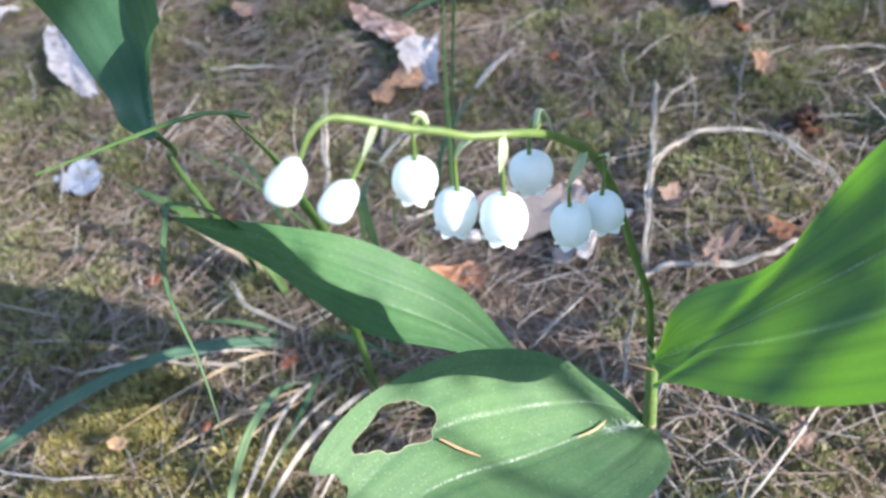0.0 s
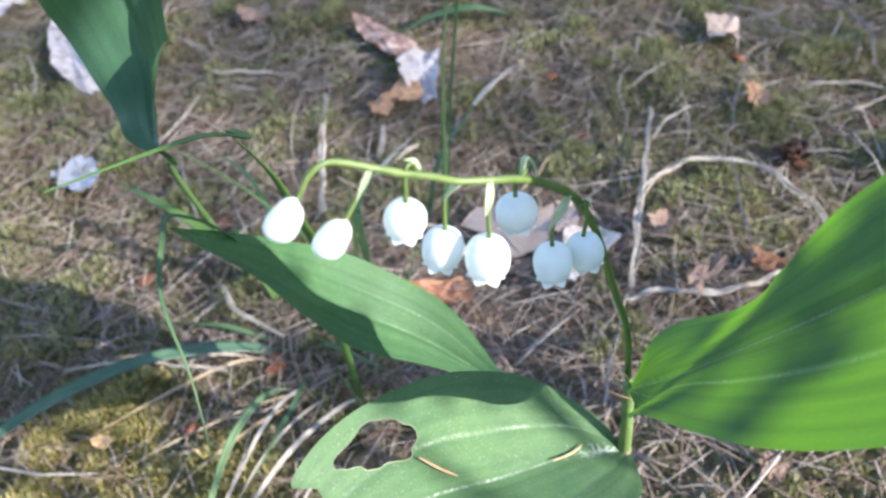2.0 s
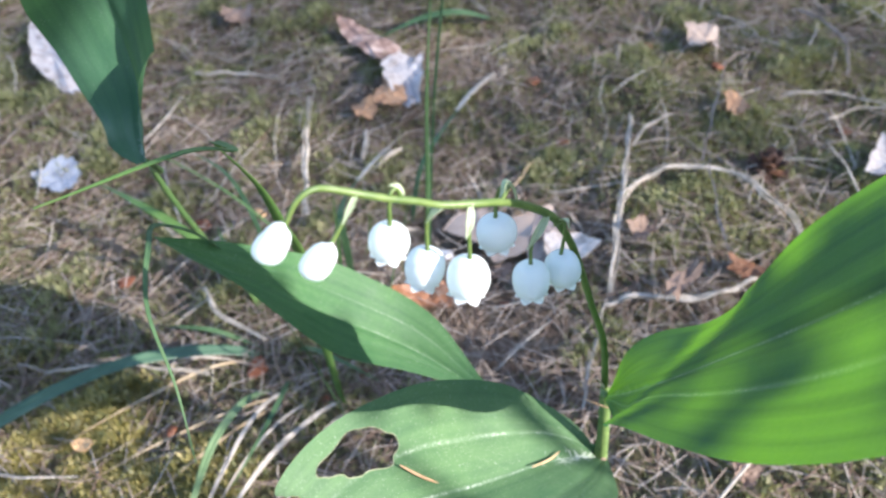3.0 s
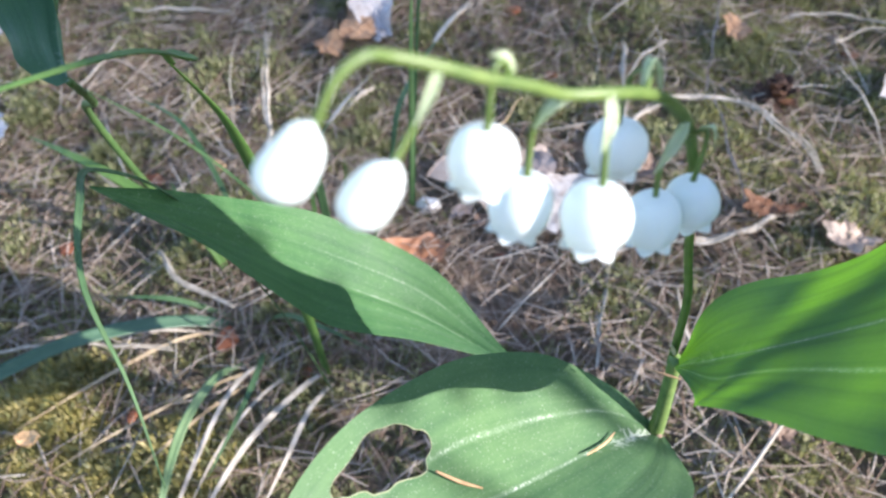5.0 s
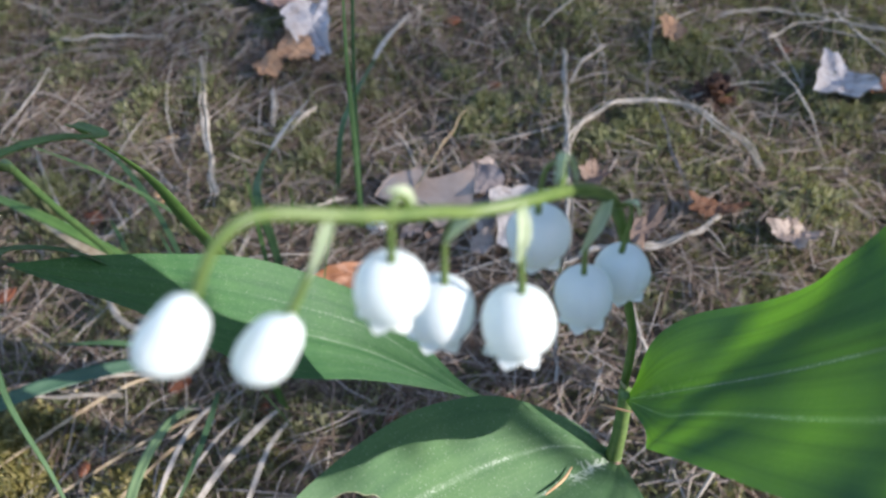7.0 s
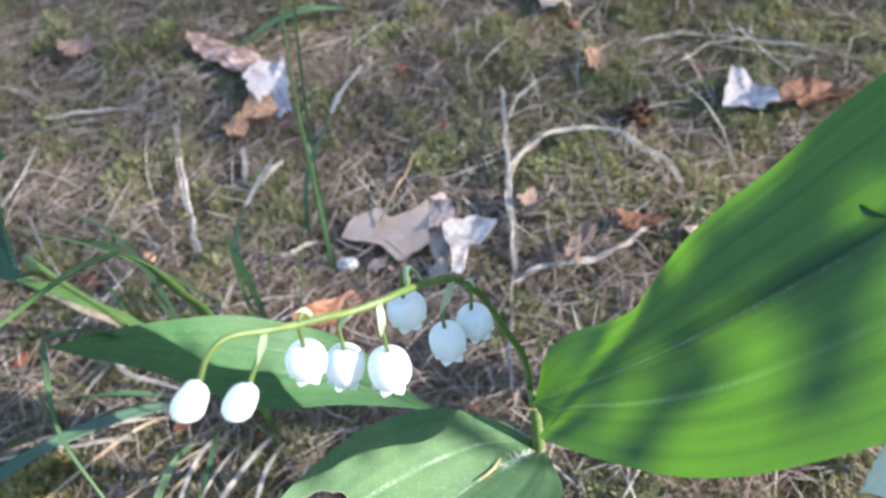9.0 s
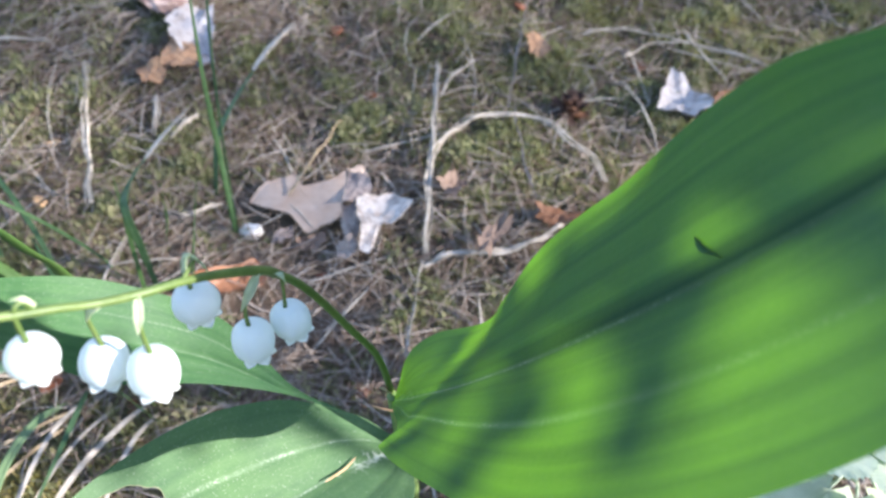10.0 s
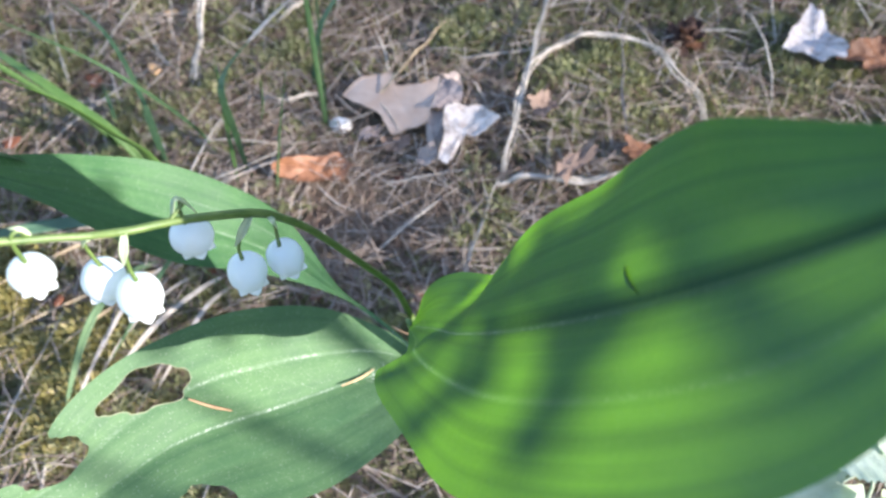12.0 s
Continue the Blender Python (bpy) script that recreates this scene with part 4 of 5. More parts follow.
stalk("bleached upright straw leaning over moss", [(-0.006, 0.434, 0.030), (-0.026, 0.475, 0.016), (-0.046, 0.520, 0.010), (-0.068, 0.580, 0.006)], 0.0055, STRAW, 0.5)
stalk("short bleached straw on moss", [(-0.012, 0.558, 0.004), (-0.007, 0.541, 0.006), (-0.002, 0.522, 0.004)], 0.0050, STRAW, 0.5)
stalk("short bleached straw on moss", [(0.020, 0.547, 0.004), (0.014, 0.534, 0.006), (0.008, 0.518, 0.004)], 0.0046, STRAW, 0.5)
stalk("long grey straw lying flat on moss", [(-0.185, 0.598, 0.007), (-0.145, 0.603, 0.009), (-0.105, 0.604, 0.006)], 0.0045, STRAW, 0.5)
stalk("thin grey-brown stalk curving over moss", [(0.240, 0.560, 0.012), (0.246, 0.613, 0.014), (0.250, 0.649, 0.014), (0.259, 0.697, 0.010), (0.303, 0.750, 0.006)], 0.0015, TWIG, 0.8)
stalk("thin grey-brown stalk curving over moss", [(0.262, 0.470, 0.004), (0.252, 0.505, 0.010), (0.246, 0.545, 0.014), (0.244, 0.575, 0.010)], 0.0013, TWIG, 0.8)
stalk("tan dead stalk beside the grass blades", [(0.052, 0.604, 0.005), (0.062, 0.630, 0.008), (0.070, 0.652, 0.005)], 0.0055, STRAW, 0.5)
stalk("dark stalk lying across the needles", [(0.100, 0.475, 0.008), (0.112, 0.510, 0.012), (0.124, 0.550, 0.010)], 0.0022, STRAW_WARM, 0.8)
stalk("thin straw beside the hooked blade", [(0.187, 0.352, 0.003), (0.189, 0.395, 0.006), (0.191, 0.436, 0.004)], 0.0018, STRAW, 0.8)
stalk("bent straw by the pale leaf", [(0.060, 0.470, 0.004), (0.045, 0.455, 0.008), (0.028, 0.450, 0.006)], 0.0024, STRAW, 0.8)
stalk("grey straw loop on moss", [(0.330, 0.640, 0.006), (0.360, 0.655, 0.010), (0.400, 0.650, 0.010), (0.440, 0.630, 0.006)], 0.0030, STRAW, 0.8)
stalk("grey straw loop on moss", [(0.300, 0.665, 0.006), (0.340, 0.672, 0.010), (0.390, 0.662, 0.006)], 0.0026, STRAW, 0.8)
stalk("brown twig on the forest floor", [(0.316, 0.810, 0.006), (0.340, 0.772, 0.010), (0.350, 0.735, 0.010), (0.349, 0.700, 0.006)], 0.0040, TWIG, 1.0)
stalk("thick brown twig on the forest floor", [(0.348, 0.323, 0.016), (0.365, 0.309, 0.018), (0.385, 0.292, 0.014)], 0.0100, TWIG_BROWN, 1.0)
stalk("pale straw across the moss", [(-0.120, 0.300, 0.006), (-0.075, 0.310, 0.012), (-0.020, 0.318, 0.010)], 0.0034, STRAW, 0.6)
stalk("pale straw across the moss", [(-0.055, 0.375, 0.006), (-0.030, 0.355, 0.012), (0.004, 0.345, 0.012)], 0.0042, STRAW, 0.6)


# ---- dead leaves, bark and chips ----
def piece(name, label, category, outline, mat, lift=0.006, curl=0.006, thick=0.0006, seed=0, jag=0.05, tilt=(0.0, 0.0), group=""):
    return tagged(part(name, flake(outline, lift + 0.006, curl, thick, 16, jag * 1.15, seed, tilt), mat), label, category, group)


piece("dead_leaf", "large flat grey-tan dead leaf lying on needles", "leaf", [(0.076, 0.467), (0.082, 0.488), (0.1, 0.497), (0.105, 0.486), (0.116, 0.488), (0.126, 0.491), (0.135, 0.5), (0.136, 0.484), (0.136, 0.471), (0.137, 0.461), (0.132, 0.455), (0.125, 0.451), (0.117, 0.445), (0.105, 0.458), (0.099, 0.461), (0.085, 0.463)], TAN_LEAF, 0.004, 0.0009, 0.0006, 1, 0.015, group="dead leaves")
piece("dead_leaf", "grey underside of a folded dead leaf", "leaf", [(0.136, 0.498), (0.146, 0.495), (0.153, 0.486), (0.153, 0.478), (0.146, 0.473), (0.137, 0.467), (0.136, 0.479)], GREY_LEAF, 0.0055, 0.0025, 0.0006, 2, 0.015, group="dead leaves")
piece("dead_leaf", "bleached crumpled leaf with dark spots", "leaf", [(0.146, 0.473), (0.153, 0.477), (0.167, 0.478), (0.175, 0.473), (0.181, 0.468), (0.176, 0.458), (0.17, 0.451), (0.164, 0.452), (0.162, 0.444), (0.161, 0.431), (0.159, 0.426), (0.153, 0.429), (0.152, 0.441), (0.151, 0.451), (0.146, 0.461)], PALE_LEAF, 0.008, 0.0030, 0.0006, 3, 0.03, group="dead leaves")
piece("dead_leaf", "grey-brown leaf scrap under the tan leaf", "leaf", [(0.135, 0.468), (0.144, 0.474), (0.151, 0.458), (0.15, 0.446), (0.15, 0.438), (0.148, 0.429), (0.14, 0.428), (0.137, 0.434), (0.141, 0.444), (0.136, 0.458)], TAN_GREY, 0.001, 0.0035, 0.0006, 4, 0.03, group="dead leaves")
piece("dead_leaf", "brown leaf scrap beside the tan leaf", "leaf", [(0.096, 0.437), (0.098, 0.445), (0.107, 0.453), (0.108, 0.443), (0.103, 0.436)], GREY_LEAF, 0.001, 0.004, 0.0006, 5, 0.05, group="dead leaves")
piece("dead_leaf", "brown turned-up corner of the tan leaf", "leaf", [(0.134, 0.501), (0.144, 0.507), (0.15, 0.497), (0.152, 0.488), (0.145, 0.492)], TAN_LEAF, 0.003, 0.002, 0.0006, 51, 0.02, group="dead leaves")
piece("dead_leaf", "small blue-grey leaf scrap by the bleached leaf", "leaf", [(0.138, 0.436), (0.147, 0.44), (0.151, 0.434), (0.147, 0.425), (0.139, 0.426)], TAN_GREY, 0.006, 0.003, 0.0006, 52, 0.03, group="dead leaves")
piece("dead_leaf", "flat brown leaf scrap under needles", "leaf", [(0.109, 0.446), (0.118, 0.445), (0.127, 0.451), (0.13, 0.442), (0.125, 0.436), (0.116, 0.435)], BROWN_LEAF, 0.000, 0.003, 0.0006, 53, 0.04, group="dead leaves")
piece("dead_leaf", "rust-brown curled leaf on moss", "leaf", [(0.053, 0.399), (0.064, 0.406), (0.079, 0.418), (0.09, 0.424), (0.1, 0.417), (0.098, 0.406), (0.082, 0.399), (0.061, 0.395)], RUST_BRIGHT, 0.002, 0.005, 0.0006, 6, 0.03, group="dead leaves")
piece("dead_leaf", "brown notched leaf beside the straw", "leaf", [(0.223, 0.441), (0.228, 0.449), (0.240, 0.460), (0.244, 0.453), (0.235, 0.440), (0.231, 0.428), (0.224, 0.431)], BROWN_LEAF, 0.012, 0.005, 0.0006, 7, 0.07, group="dead leaves")
piece("dead_leaf", "small brown leaf on needles", "leaf", [(0.196, 0.482), (0.206, 0.495), (0.216, 0.484), (0.207, 0.471)], BROWN_LEAF, 0.008, 0.005, 0.0006, 8, 0.08, group="dead leaves")
piece("dead_leaf", "small brown leaf on needles", "leaf", [(0.264, 0.333), (0.271, 0.342), (0.278, 0.333), (0.272, 0.321), (0.265, 0.324)], BROWN_LEAF, 0.007, 0.004, 0.0006, 9, 0.08, group="dead leaves")
piece("dead_leaf", "brown curled leaf beside the white bark", "leaf", [(0.380, 0.572), (0.404, 0.592), (0.430, 0.590), (0.438, 0.574), (0.400, 0.562)], RUST_LEAF, 0.010, 0.008, 0.0006, 10, 0.05, group="dead leaves")
piece("dead_leaf", "tan leaf tip on moss", "leaf", [(0.252, 0.646), (0.264, 0.652), (0.273, 0.633), (0.266, 0.626), (0.258, 0.628)], CHIP_TAN, 0.008, 0.004, 0.0006, 11, 0.06, group="dead leaves")
piece("dead_leaf", "round tan leaf on moss", "leaf", [(0.219, 0.735), (0.247, 0.737), (0.249, 0.714), (0.238, 0.697), (0.225, 0.702)], TAN_LEAF, 0.010, 0.006, 0.0006, 12, 0.04, group="dead leaves")
piece("dead_leaf", "rust-brown leaf scrap among needles", "leaf", [(0.258, 0.470), (0.275, 0.474), (0.292, 0.470), (0.282, 0.460), (0.264, 0.460)], RUST_LEAF, 0.007, 0.005, 0.0006, 14, 0.08, group="dead leaves")
piece("dead_leaf", "grey-tan leaf scrap on the floor", "leaf", [(0.300, 0.456), (0.318, 0.462), (0.330, 0.452), (0.316, 0.440)], TAN_LEAF, 0.007, 0.005, 0.0006, 15, 0.08, group="dead leaves")
piece("dead_leaf", "withered brown leaf scrap on moss", "leaf", [(-0.210, 0.700), (-0.185, 0.712), (-0.172, 0.690), (-0.195, 0.676)], BROWN_LEAF, 0.007, 0.006, 0.0006, 16, 0.08, group="dead leaves")

piece("bark_chip", "bright tan oval bark chip on sunlit moss", "bark", [(-0.0725, 0.2610), (-0.0695, 0.2645), (-0.0645, 0.2655), (-0.0605, 0.2635), (-0.0610, 0.2600), (-0.0655, 0.2580), (-0.0700, 0.2585)], CHIP_PALE, 0.0105, 0.0015, 0.0012, 61, 0.02, group="bark chips")
piece("birch_bark", "peeled birch bark with white and brown sides", "bark", [(-0.089, 0.692), (-0.075, 0.697), (-0.042, 0.685), (-0.016, 0.665), (-0.020, 0.632), (-0.040, 0.646), (-0.058, 0.658), (-0.073, 0.671)], BARK_INNER, 0.008, 0.006, 0.0010, 20, 0.04, group="birch bark")
piece("birch_bark", "white crumpled piece of birch bark", "bark", [(-0.021, 0.625), (-0.013, 0.655), (0.006, 0.656), (0.015, 0.624), (0.022, 0.594), (0.015, 0.588), (-0.010, 0.607)], BARK_WHITE, 0.012, 0.009, 0.0010, 21, 0.05, group="birch bark")
piece("birch_bark", "tan inner side of curled bark", "bark", [(-0.017, 0.615), (0.005, 0.606), (0.011, 0.594), (-0.003, 0.581), (-0.015, 0.585)], CHIP_TAN, 0.007, 0.006, 0.0010, 22, 0.05, group="birch bark")
piece("birch_bark", "narrow tan curl of bark on moss", "bark", [(-0.034, 0.582), (-0.015, 0.586), (-0.009, 0.578), (-0.022, 0.566), (-0.028, 0.574)], CHIP_TAN, 0.004, 0.005, 0.0010, 54, 0.05, group="birch bark")
piece("birch_bark", "long white strip of birch bark", "bark", [(-0.380, 0.637), (-0.368, 0.639), (-0.338, 0.617), (-0.303, 0.590), (-0.271, 0.556), (-0.267, 0.542), (-0.287, 0.546), (-0.319, 0.563), (-0.351, 0.598)], BARK_WHITE, 0.008, 0.008, 0.0010, 23, 0.04, group="birch bark")
piece("birch_bark", "white strip of bark on moss", "bark", [(-0.480, 0.655), (-0.447, 0.675), (-0.437, 0.667), (-0.447, 0.650), (-0.470, 0.640)], BARK_WHITE, 0.012, 0.006, 0.0010, 24, 0.05, group="birch bark")
piece("birch_bark", "grey-blue flat flake of bark", "bark", [(-0.240, 0.447), (-0.226, 0.468), (-0.211, 0.466), (-0.202, 0.449), (-0.210, 0.437), (-0.228, 0.439)], BARK_BLUE, 0.004, 0.003, 0.0012, 25, 0.05, group="birch bark")
piece("birch_bark", "white pointed piece of birch bark", "bark", [(0.347, 0.574), (0.354, 0.594), (0.364, 0.620), (0.374, 0.616), (0.381, 0.597), (0.387, 0.579), (0.383, 0.566), (0.372, 0.567), (0.361, 0.572)], BARK_WHITE, 0.008, 0.006, 0.0010, 26, 0.03, group="birch bark")
piece("birch_bark", "pale scrap of bark on moss", "bark", [(-0.262, 0.366), (-0.246, 0.380), (-0.232, 0.372), (-0.244, 0.356)], BARK_BLUE, 0.010, 0.005, 0.0010, 27, 0.06, group="birch bark")


def lump(name, label, category, place, size, mat, seed, squash=0.6, group=""):
    """A small rough pebble, chip or cone scrap."""
    rng = random.Random(seed)
    bm = bmesh.new()
    bmesh.ops.create_icosphere(bm, subdivisions=3, radius=1.0)
    off = Vector((rng.uniform(0, 50), rng.uniform(0, 50), 0))
    for v in bm.verts:
        k = 1 + 0.35 * noise.noise(v.co * 1.3 + off) + 0.18 * noise.noise(v.co * 3.5 + off)
        v.co = Vector((v.co.x * size * k, v.co.y * size * 0.75 * k, v.co.z * size * squash * k))
    x, y = place
    ob = part(name, bm, mat)
    ob.matrix_basis = pose(x, y, float(height(x, y)) + size * squash * 0.55 + 0.002, rng.uniform(-15, 15), rng.uniform(-15, 15), rng.uniform(0, 360))
    return tagged(ob, label, category, group)


for k, (x, y, s, mat, words) in enumerate([
        (0.139, 0.586, 0.0065, CHIP, "orange bark chip on moss"), (0.102, 0.657, 0.006, CHIP, "orange bark chip on moss"), (-0.102, 0.539, 0.006, CHIP, "orange bark chip on moss"),
        (-0.117, 0.376, 0.0055, CHIP, "orange bark chip on moss"), (0.000, 0.334, 0.007, CHIP, "rusty bark chip among grass"), (-0.070, 0.509, 0.005, CHIP_PALE, "pale bark chip on moss"),
        (-0.064, 0.282, 0.005, CHIP, "orange bark chip on moss"), (0.191, 0.717, 0.006, CHIP, "orange bark chip on moss"),
        (0.130, 0.418, 0.0045, CHIP, "rusty bark chip on needles"), (0.122, 0.500, 0.004, CHIP_PALE, "pale bark chip on a dead leaf"), (-0.095, 0.440, 0.006, CHIP, "rusty bark chip on moss"),
        (0.108, 0.330, 0.005, CHIP, "rusty bark chip on needles"), (0.045, 0.325, 0.0045, CHIP, "rusty bark chip on needles"), (-0.060, 0.460, 0.005, CHIP_PALE, "pale bark chip on moss"),
        (0.165, 0.345, 0.004, CHIP, "rusty bark chip on needles"), (-0.200, 0.300, 0.005, CHIP, "orange bark chip on moss"), (0.060, 0.350, 0.0045, CHIP, "rusty bark chip on needles"),
        (0.345, 0.640, 0.006, CHIP, "orange bark chip on moss"), (0.250, 0.700, 0.005, CHIP, "orange bark chip on moss"), (-0.030, 0.285, 0.004, CHIP, "orange bark chip on moss")]):
    lump("bark_chip", words, "bark", (x, y), s, mat, 40 + k, 0.34, "bark chips")
lump("pebble", "small white pebble beside the tan leaf", "stone", (0.082, 0.446), 0.0075, PEBBLE, 70, 0.7)
lump("pebble", "small white pebble on the moss", "stone", (-0.020, 0.395), 0.005, BARK_WHITE, 71, 0.7)


def cone(place, size, seed):
    """A rotten pine cone: a dark core with lifted scales."""
    rng = random.Random(seed)
    x, y = place
    c = thing("pine_cone", (x, y, float(height(x, y)) + size * 0.5), "rotten dark brown pine cone scrap in moss", "cone")
    ball = bmesh.new()
    bmesh.ops.create_icosphere(ball, subdivisions=2, radius=size * 0.55)
    bmesh.ops.translate(ball, verts=ball.verts, vec=c.location)
    part("core", ball, CONE, c)
    for k in range(26):
        a, e = k * 2.4, -0.4 + 1.9 * k / 26
        out = Vector((math.cos(a) * math.cos(e), math.sin(a) * math.cos(e), math.sin(e)))
        side = out.cross(Vector((0, 0, 1))).normalized()
        up = side.cross(out)
        o = c.location + out * size * 0.4
        w, ln = size * rng.uniform(0.22, 0.34), size * rng.uniform(0.5, 0.8)
        v = [o - side * w * 0.5, o + side * w * 0.5, o + out * ln + side * w + up * ln * 0.3, o + out * ln * 1.15 + up * ln * 0.35, o + out * ln - side * w + up * ln * 0.3]
        v += [p - up * 0.0012 for p in v]
        part("scale", (v, [(0, 1, 2, 3, 4), (9, 8, 7, 6, 5), (0, 5, 6, 1), (1, 6, 7, 2), (2, 7, 8, 3), (3, 8, 9, 4), (4, 9, 5, 0)]), RUST_LEAF if k % 5 == 0 else CONE, c, smooth=False)


cone((0.286, 0.572), 0.012, 5)


# ---- needles caught on the lily ----
def pine_needle(points, radius, label):
    ob = part("pine_needle", tube(points, [radius * 0.6, radius, radius, radius * 0.5], 16, 6), FRESH_NEEDLE)
    return tagged(ob, label, "needle", "needles on the lily")


pine_needle([(0.1416, 0.2215, 0.179), (0.1467, 0.2223, 0.1734), (0.151, 0.2237, 0.1684)], 0.00042, "orange pine needle lying on a lily leaf")
pine_needle([(0.1745, 0.2448, 0.1474), (0.1791, 0.2507, 0.1431), (0.1817, 0.2553, 0.1409)], 0.00036, "orange pine needle lying on a leaf midrib")
pine_needle([(0.1865, 0.2645, 0.1605), (0.1900, 0.2635, 0.1612), (0.1945, 0.2630, 0.1608)], 0.00034, "tan pine needle caught on the lily stem")


# ---- the pale woolly plant at the edge of the clearing ----
def woolly(place, leaves, rise=0.055):
    x, y = place
    plant = thing("woolly_herb", (x, y, float(height(x, y))), "pale green woolly herb with serrated sunlit leaves", "plant")
    part("stem", tube([(x, y, -0.005), (x + 0.002, y, 0.02 + rise * 0.4), (x + 0.004, y + 0.002, 0.045 + rise)], [0.0016, 0.0013, 0.0010], 12, 8), STEM, plant)
    for k, (px, py, pz, turn, dip, ln) in enumerate(leaves):
        ln *= 1.15
        rng = random.Random(100 + k)
        root = Vector((x + 0.004, y + 0.002, 0.042 + rise))
        tip = Vector((x + px, y + py, pz + rise))
        part("petiole", tube([root, root.lerp(tip, 0.5) + Vector((0, 0, 0.008)), tip], [0.0007, 0.0006], 12, 6), PALE_GREEN, plant)
        d = Vector((math.cos(turn) * math.cos(dip), math.sin(turn) * math.cos(dip), -math.sin(dip)))
        s = d.cross(Vector((0, 0, 1))).normalized()
        up = s.cross(d)
        n, m = 44, 9
        verts = []
        for i in range(n):
            u = i / (n - 1)
            w = ln * 0.36 * math.sin(math.pi * min(1, 0.03 + u * 0.97) ** 0.8) ** 0.8
            w *= 1 + 0.16 * (abs((u * 11) % 1 - 0.5) * 2 - 0.5)
            for j in range(m):
                v = 2 * j / (m - 1) - 1
                z = 0.10 * ln * abs(v) * w / (ln * 0.36 + 1e-6) - 0.12 * ln * u * u + 0.0003 * math.sin(u * 34 + 5 * abs(v) + k) * abs(v)
                verts.append(tip + d * (u * ln - abs(v) * ln * 0.10) + s * (v * w) + up * z)
        part("leaf", (verts, grid_faces(n, m)), PALE_GREEN, plant)


woolly((0.356, 0.277), [(0.004, 0.003, 0.070, 1.5, -0.2, 0.024), (0.002, 0.001, 0.069, 3.3, -0.1, 0.024), (0.006, 0.001, 0.068, 5.2, -0.1, 0.024), (0.006, 0.003, 0.069, 0.3, -0.1, 0.022),
                        (-0.011, -0.001, 0.060, 2.6, 0.15, 0.034), (-0.007, 0.007, 0.064, 1.9, 0.1, 0.039), (0.003, 0.011, 0.062, 1.2, 0.15, 0.039), (0.011, 0.005, 0.058, 0.4, 0.2, 0.037),
                        (-0.007, -0.008, 0.056, 3.4, 0.25, 0.034), (0.003, -0.011, 0.054, 4.4, 0.25, 0.034), (0.013, -0.005, 0.052, 5.6, 0.25, 0.034), (-0.013, 0.013, 0.050, 2.3, 0.3, 0.032)])
woolly((0.366, 0.322), [(-0.008, -0.004, 0.066, 3.0, 0.15, 0.034), (-0.006, 0.006, 0.066, 2.2, 0.1, 0.034), (0.004, 0.010, 0.062, 1.3, 0.15, 0.032),
                        (0.010, 0.000, 0.060, 0.2, 0.2, 0.032), (-0.004, -0.010, 0.060, 4.0, 0.2, 0.032), (0.006, -0.010, 0.056, 5.2, 0.25, 0.03)])


# ---- an unseen sapling added on the sunny side, whose stems and leaves stripe the lily with shade ----
def sapling(place, stems, low, middle, high, rng):
    """Stems: sideways and forward reach, height, radius. Boughs: the twig's tip from the stem, and its height."""
    x, y = place
    tree = thing("shade_sapling", (x, y, 0), "unseen thin sapling with small leaves, added to shade the lily", "tree")
    for dy, dx, top, r in stems:
        part("stem", tube([(x, y, -0.02), (x + dx * 0.5, y + dy * 0.8, 0.25), (x + dx, y + dy, 0.55), (x + dx, y + dy * 1.05, top)], [r, r, r * 0.9, r * 0.4], 30, 8), TWIG, tree)
    for bx, by, bz, count, size in low + middle + high:
        tip = Vector((x, by, bz)) + sun_way * (bx / sun_way.x)
        root = Vector((x - 0.03, y - 0.18, bz - 0.05))
        mid = root.lerp(tip, 0.55) + Vector((0, 0, 0.015))
        bough = part("twig", tube([root, mid, tip], [0.0026, 0.0018, 0.0008], 16, 6), TWIG, tree)
        for k in range(count):
            a, ln = rng.uniform(0, 6.28), size * rng.uniform(0.9, 1.15)
            d = Vector((0.3 * math.sin(a * 3), math.cos(a), math.sin(a))).normalized()
            s = d.cross(Vector((1, 0.1, 0.3))).normalized()
            c = tip - d * (ln * 0.5) + sun_way * rng.uniform(-0.02, 0.02)
            if k:
                c += Vector((0, rng.uniform(-0.35, 0.35), rng.uniform(-0.35, 0.35))) * size
            rows = []
            for i in range(9):
                u = i / 8
                w = ln * 0.36 * math.sin(math.pi * u ** 0.8)
                rows += [c + d * (u * ln) - s * w, c + d * (u * ln) + Vector((0.002, 0, 0)), c + d * (u * ln) + s * w]
            part("leaf", (rows, grid_faces(9, 3)), SAPLING_LEAF, bough)


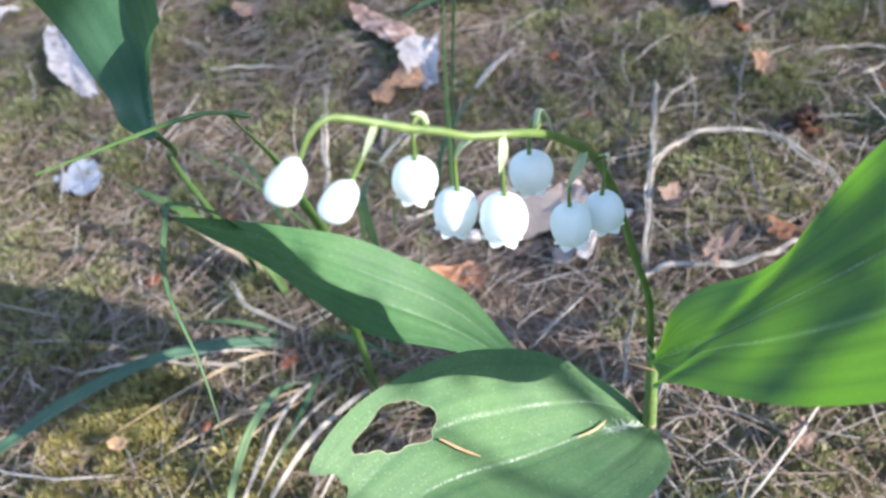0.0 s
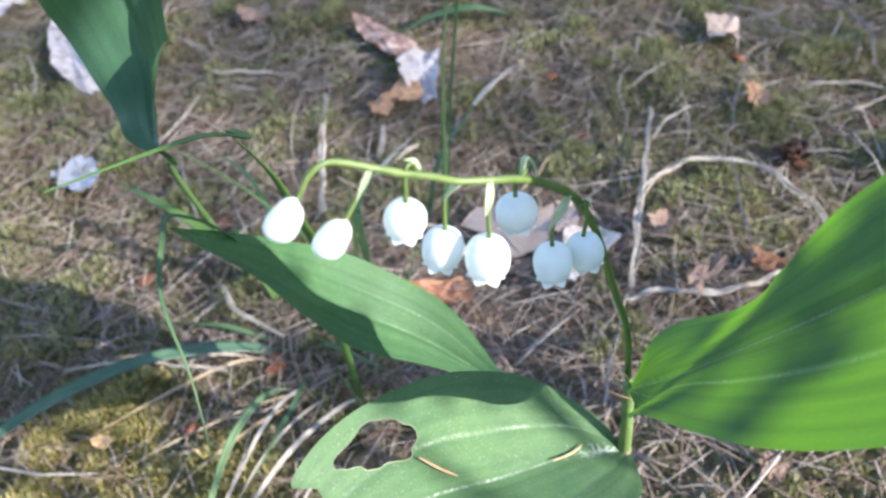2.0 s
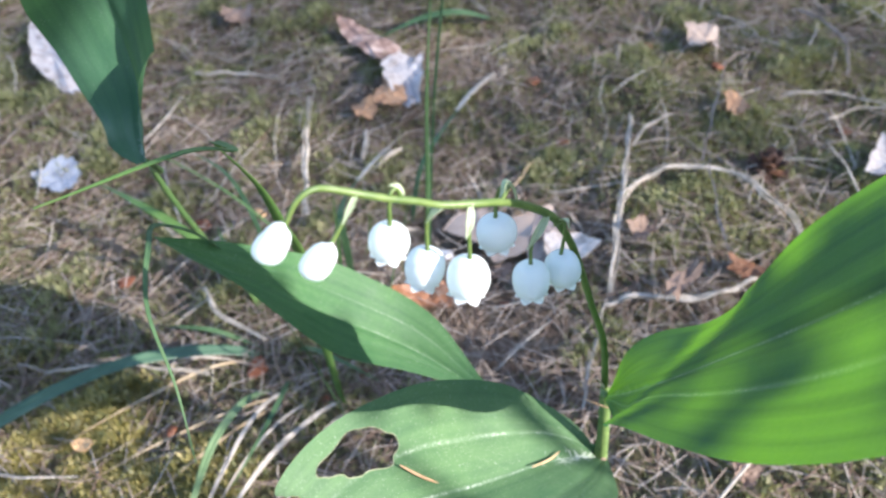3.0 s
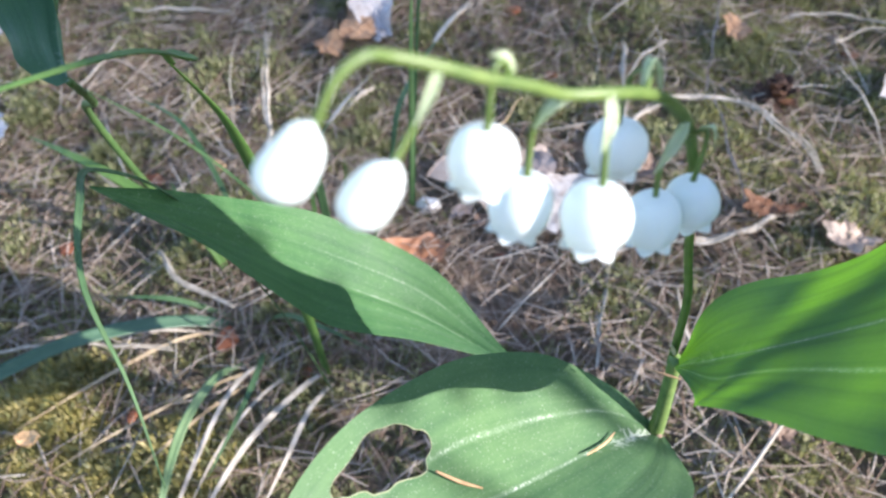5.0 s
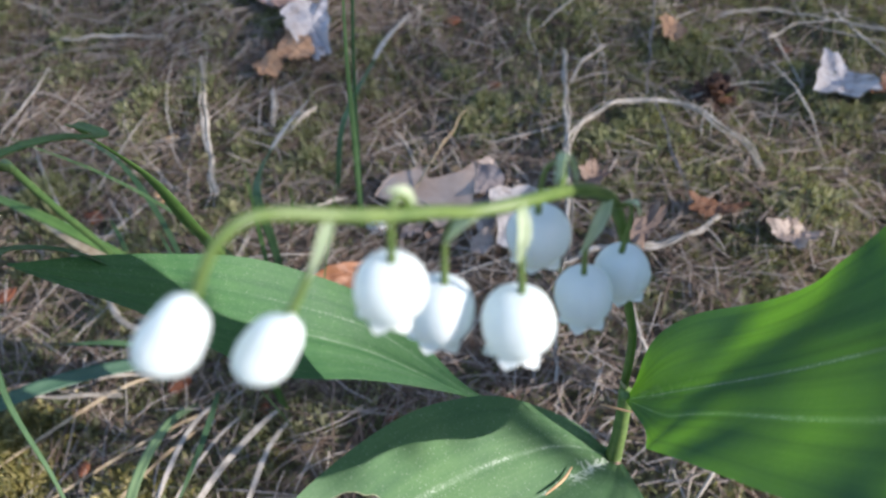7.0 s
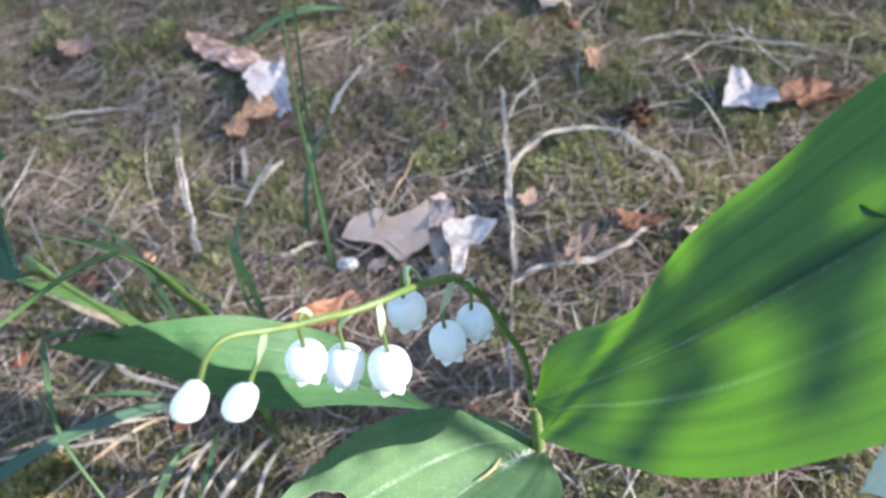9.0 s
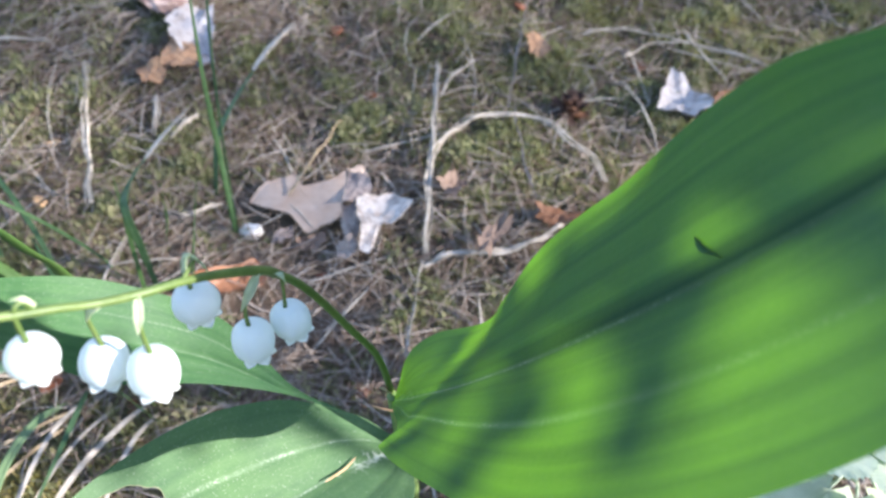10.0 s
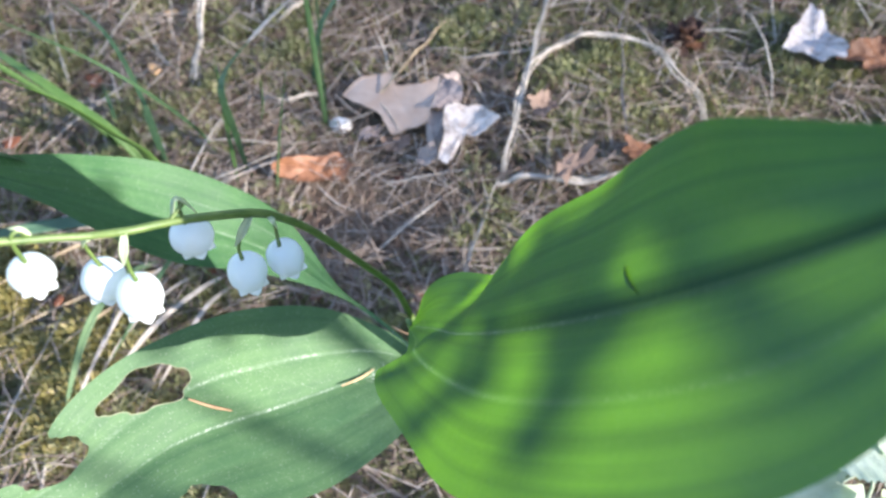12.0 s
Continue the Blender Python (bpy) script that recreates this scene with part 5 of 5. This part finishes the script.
# Each twig is set where its shadow is wanted on leaves and floor.
rng_s = random.Random(8)
sapling((1.10, 0.300), [(-0.250, 0.02, 0.70, 0.0050), (-0.180, -0.03, 0.95, 0.0040), (-0.215, -0.02, 0.645, 0.0042)],
        [(0.02, 0.175, 0.49, 3, 0.024), (0, 0.19, 0.503, 4, 0.028), (-0.02, 0.174, 0.522, 3, 0.026), (-0.03, 0.2, 0.525, 3, 0.028), (0, 0.158, 0.53, 3, 0.02), (0.02, 0.178, 0.541, 3, 0.028), (0.03, 0.168, 0.551, 2, 0.02)],
        [(-0.02, 0.13, 0.632, 1, 0.014), (0.01, 0.103, 0.634, 1, 0.012), (-0.03, 0.093, 0.65, 1, 0.013), (0.03, 0.081, 0.667, 1, 0.016), (0.02, 0.12, 0.667, 1, 0.016), (0.02, 0.101, 0.673, 1, 0.017), (-0.02, 0.089, 0.678, 1, 0.016), (0, 0.113, 0.688, 1, 0.02), (0.03, 0.075, 0.698, 1, 0.016), (0, 0.083, 0.702, 1, 0.018), (-0.03, 0.102, 0.704, 2, 0.02), (0.02, 0.092, 0.704, 1, 0.02), (0.01, 0.106, 0.718, 1, 0.013), (-0.02, 0.116, 0.72, 2, 0.022), (-0.01, 0.0975, 0.7215, 1, 0.01), (0.02, 0.083, 0.7255, 1, 0.009), (0.02, 0.105, 0.739, 4, 0.021), (0, 0.096, 0.743, 3, 0.015), (0.02, 0.100, 0.748, 3, 0.020), (-0.01, 0.092, 0.756, 3, 0.022), (0.0, 0.108, 0.760, 3, 0.020), (0.0, 0.0905, 0.7265, 1, 0.013), (0.01, 0.0945, 0.7215, 1, 0.012)],
        [(0.02, 0.12, 0.785, 4, 0.022), (0, 0.14, 0.8, 4, 0.022), (0.02, 0.115, 0.82, 4, 0.022), (-0.02, 0.135, 0.85, 4, 0.022)], rng_s)


# ---- unseen pines around, added to close the clearing for bounced light ----
def pine(place, radius, tall, seed):
    rng = random.Random(seed)
    x, y = place
    tree = thing("pine_tree", (x, y, 0), "unseen added pine tree with scaly reddish bark", "tree", "pines around the clearing")
    pts = [(x, y, -0.1), (x + 0.02, y, tall * 0.3), (x - 0.03, y + 0.03, tall * 0.7), (x, y, tall)]
    part("trunk", tube(pts, [radius, radius * 0.85, radius * 0.55, radius * 0.15], 40, 20), PINE_BARK, tree)
    v, f = [], []
    for _ in range(420):
        h = rng.uniform(0.62, 1.0)
        a, r = rng.uniform(0, 6.28), rng.uniform(0.2, 1.9) * (1.15 - h) * 2
        c = np.array((x + r * math.cos(a), y + r * math.sin(a), tall * h))
        for _ in range(6):
            d = np.array([rng.gauss(0, 1) for _ in range(3)])
            e = np.array([rng.gauss(0, 1) for _ in range(3)])
            d, e = d / np.linalg.norm(d) * 0.3, e / np.linalg.norm(e) * 0.05
            k = len(v)
            v += [c - e, c + d, c + e]
            f.append((k, k + 1, k + 2))
    part("crown", (v, f), PINE_GREEN, tree, smooth=False)


# ---- unseen young spruces, added so that their loose boughs dapple the floor ----
def spruce(place, tall, reach, count, seed, size=1.0, whorl=None):
    """whorl: height, depth, reach and count of one denser storey of boughs, added to shade the floor's far left."""
    x, y = place
    rng = np.random.default_rng(seed)
    tree = thing("added_spruce", (x, y, 0), "unseen added spruce with loose dark green boughs", "tree")
    part("trunk", tube([(x, y, -0.05), (x, y, tall * 0.5), (x, y, tall)], [0.035, 0.025, 0.006], 24, 10), PINE_BARK, tree)
    v, f = [], []
    dense = whorl[3] if whorl else 0
    for k in range(count + dense):
        h = rng.uniform(0.08, 1.0)
        r = reach * (1.05 - 0.55 * h) * math.sqrt(rng.uniform(0.02, 1))
        a = rng.uniform(0, 2 * np.pi)
        if k >= count:
            h = rng.uniform(whorl[0], whorl[0] + whorl[1]) / tall
            r = whorl[2] * math.sqrt(rng.uniform(0.02, 1))
        c = np.array((x + r * math.cos(a), y + r * math.sin(a), tall * h - 0.15 * r))
        d = np.array((math.cos(a), math.sin(a), -0.35)) + rng.normal(0, 0.35, 3)
        d *= size * rng.uniform(0.05, 0.10) / np.linalg.norm(d)
        s = np.cross(d, rng.normal(0, 1, 3))
        s *= size * rng.uniform(0.009, 0.016) / np.linalg.norm(s)
        k = len(v)
        v += [c - d, c - 0.4 * d + s, c + d, c - 0.4 * d - s]
        f.append((k, k + 1, k + 2, k + 3))
    part("boughs", (v, f), PINE_GREEN, tree, smooth=False)


# Two spruces stand in the sun's way as shade casters.
spruce((6.30, 0.07), 5.2, 0.72, 2350, 21, whorl=(3.19, 0.28, 0.72, 320))
spruce((4.30, 1.10), 3.9, 0.78, 2600, 22)
# A ring of added low spruces closes the sunward horizon.
for k in range(15):
    bearing = radians(22 + 10.5 * k)
    away = 5.6 + 0.8 * math.sin(k * 2.7)
    spruce((away * math.sin(bearing), 0.3 + away * math.cos(bearing)), 2.25 + 0.2 * math.sin(k * 4.1), 0.95, 1500, 30 + k, 4.0)
pine((-2.6, 4.2), 0.18, 9.0, 3)
pine((-3.4, -1.2), 0.20, 10.0, 4)
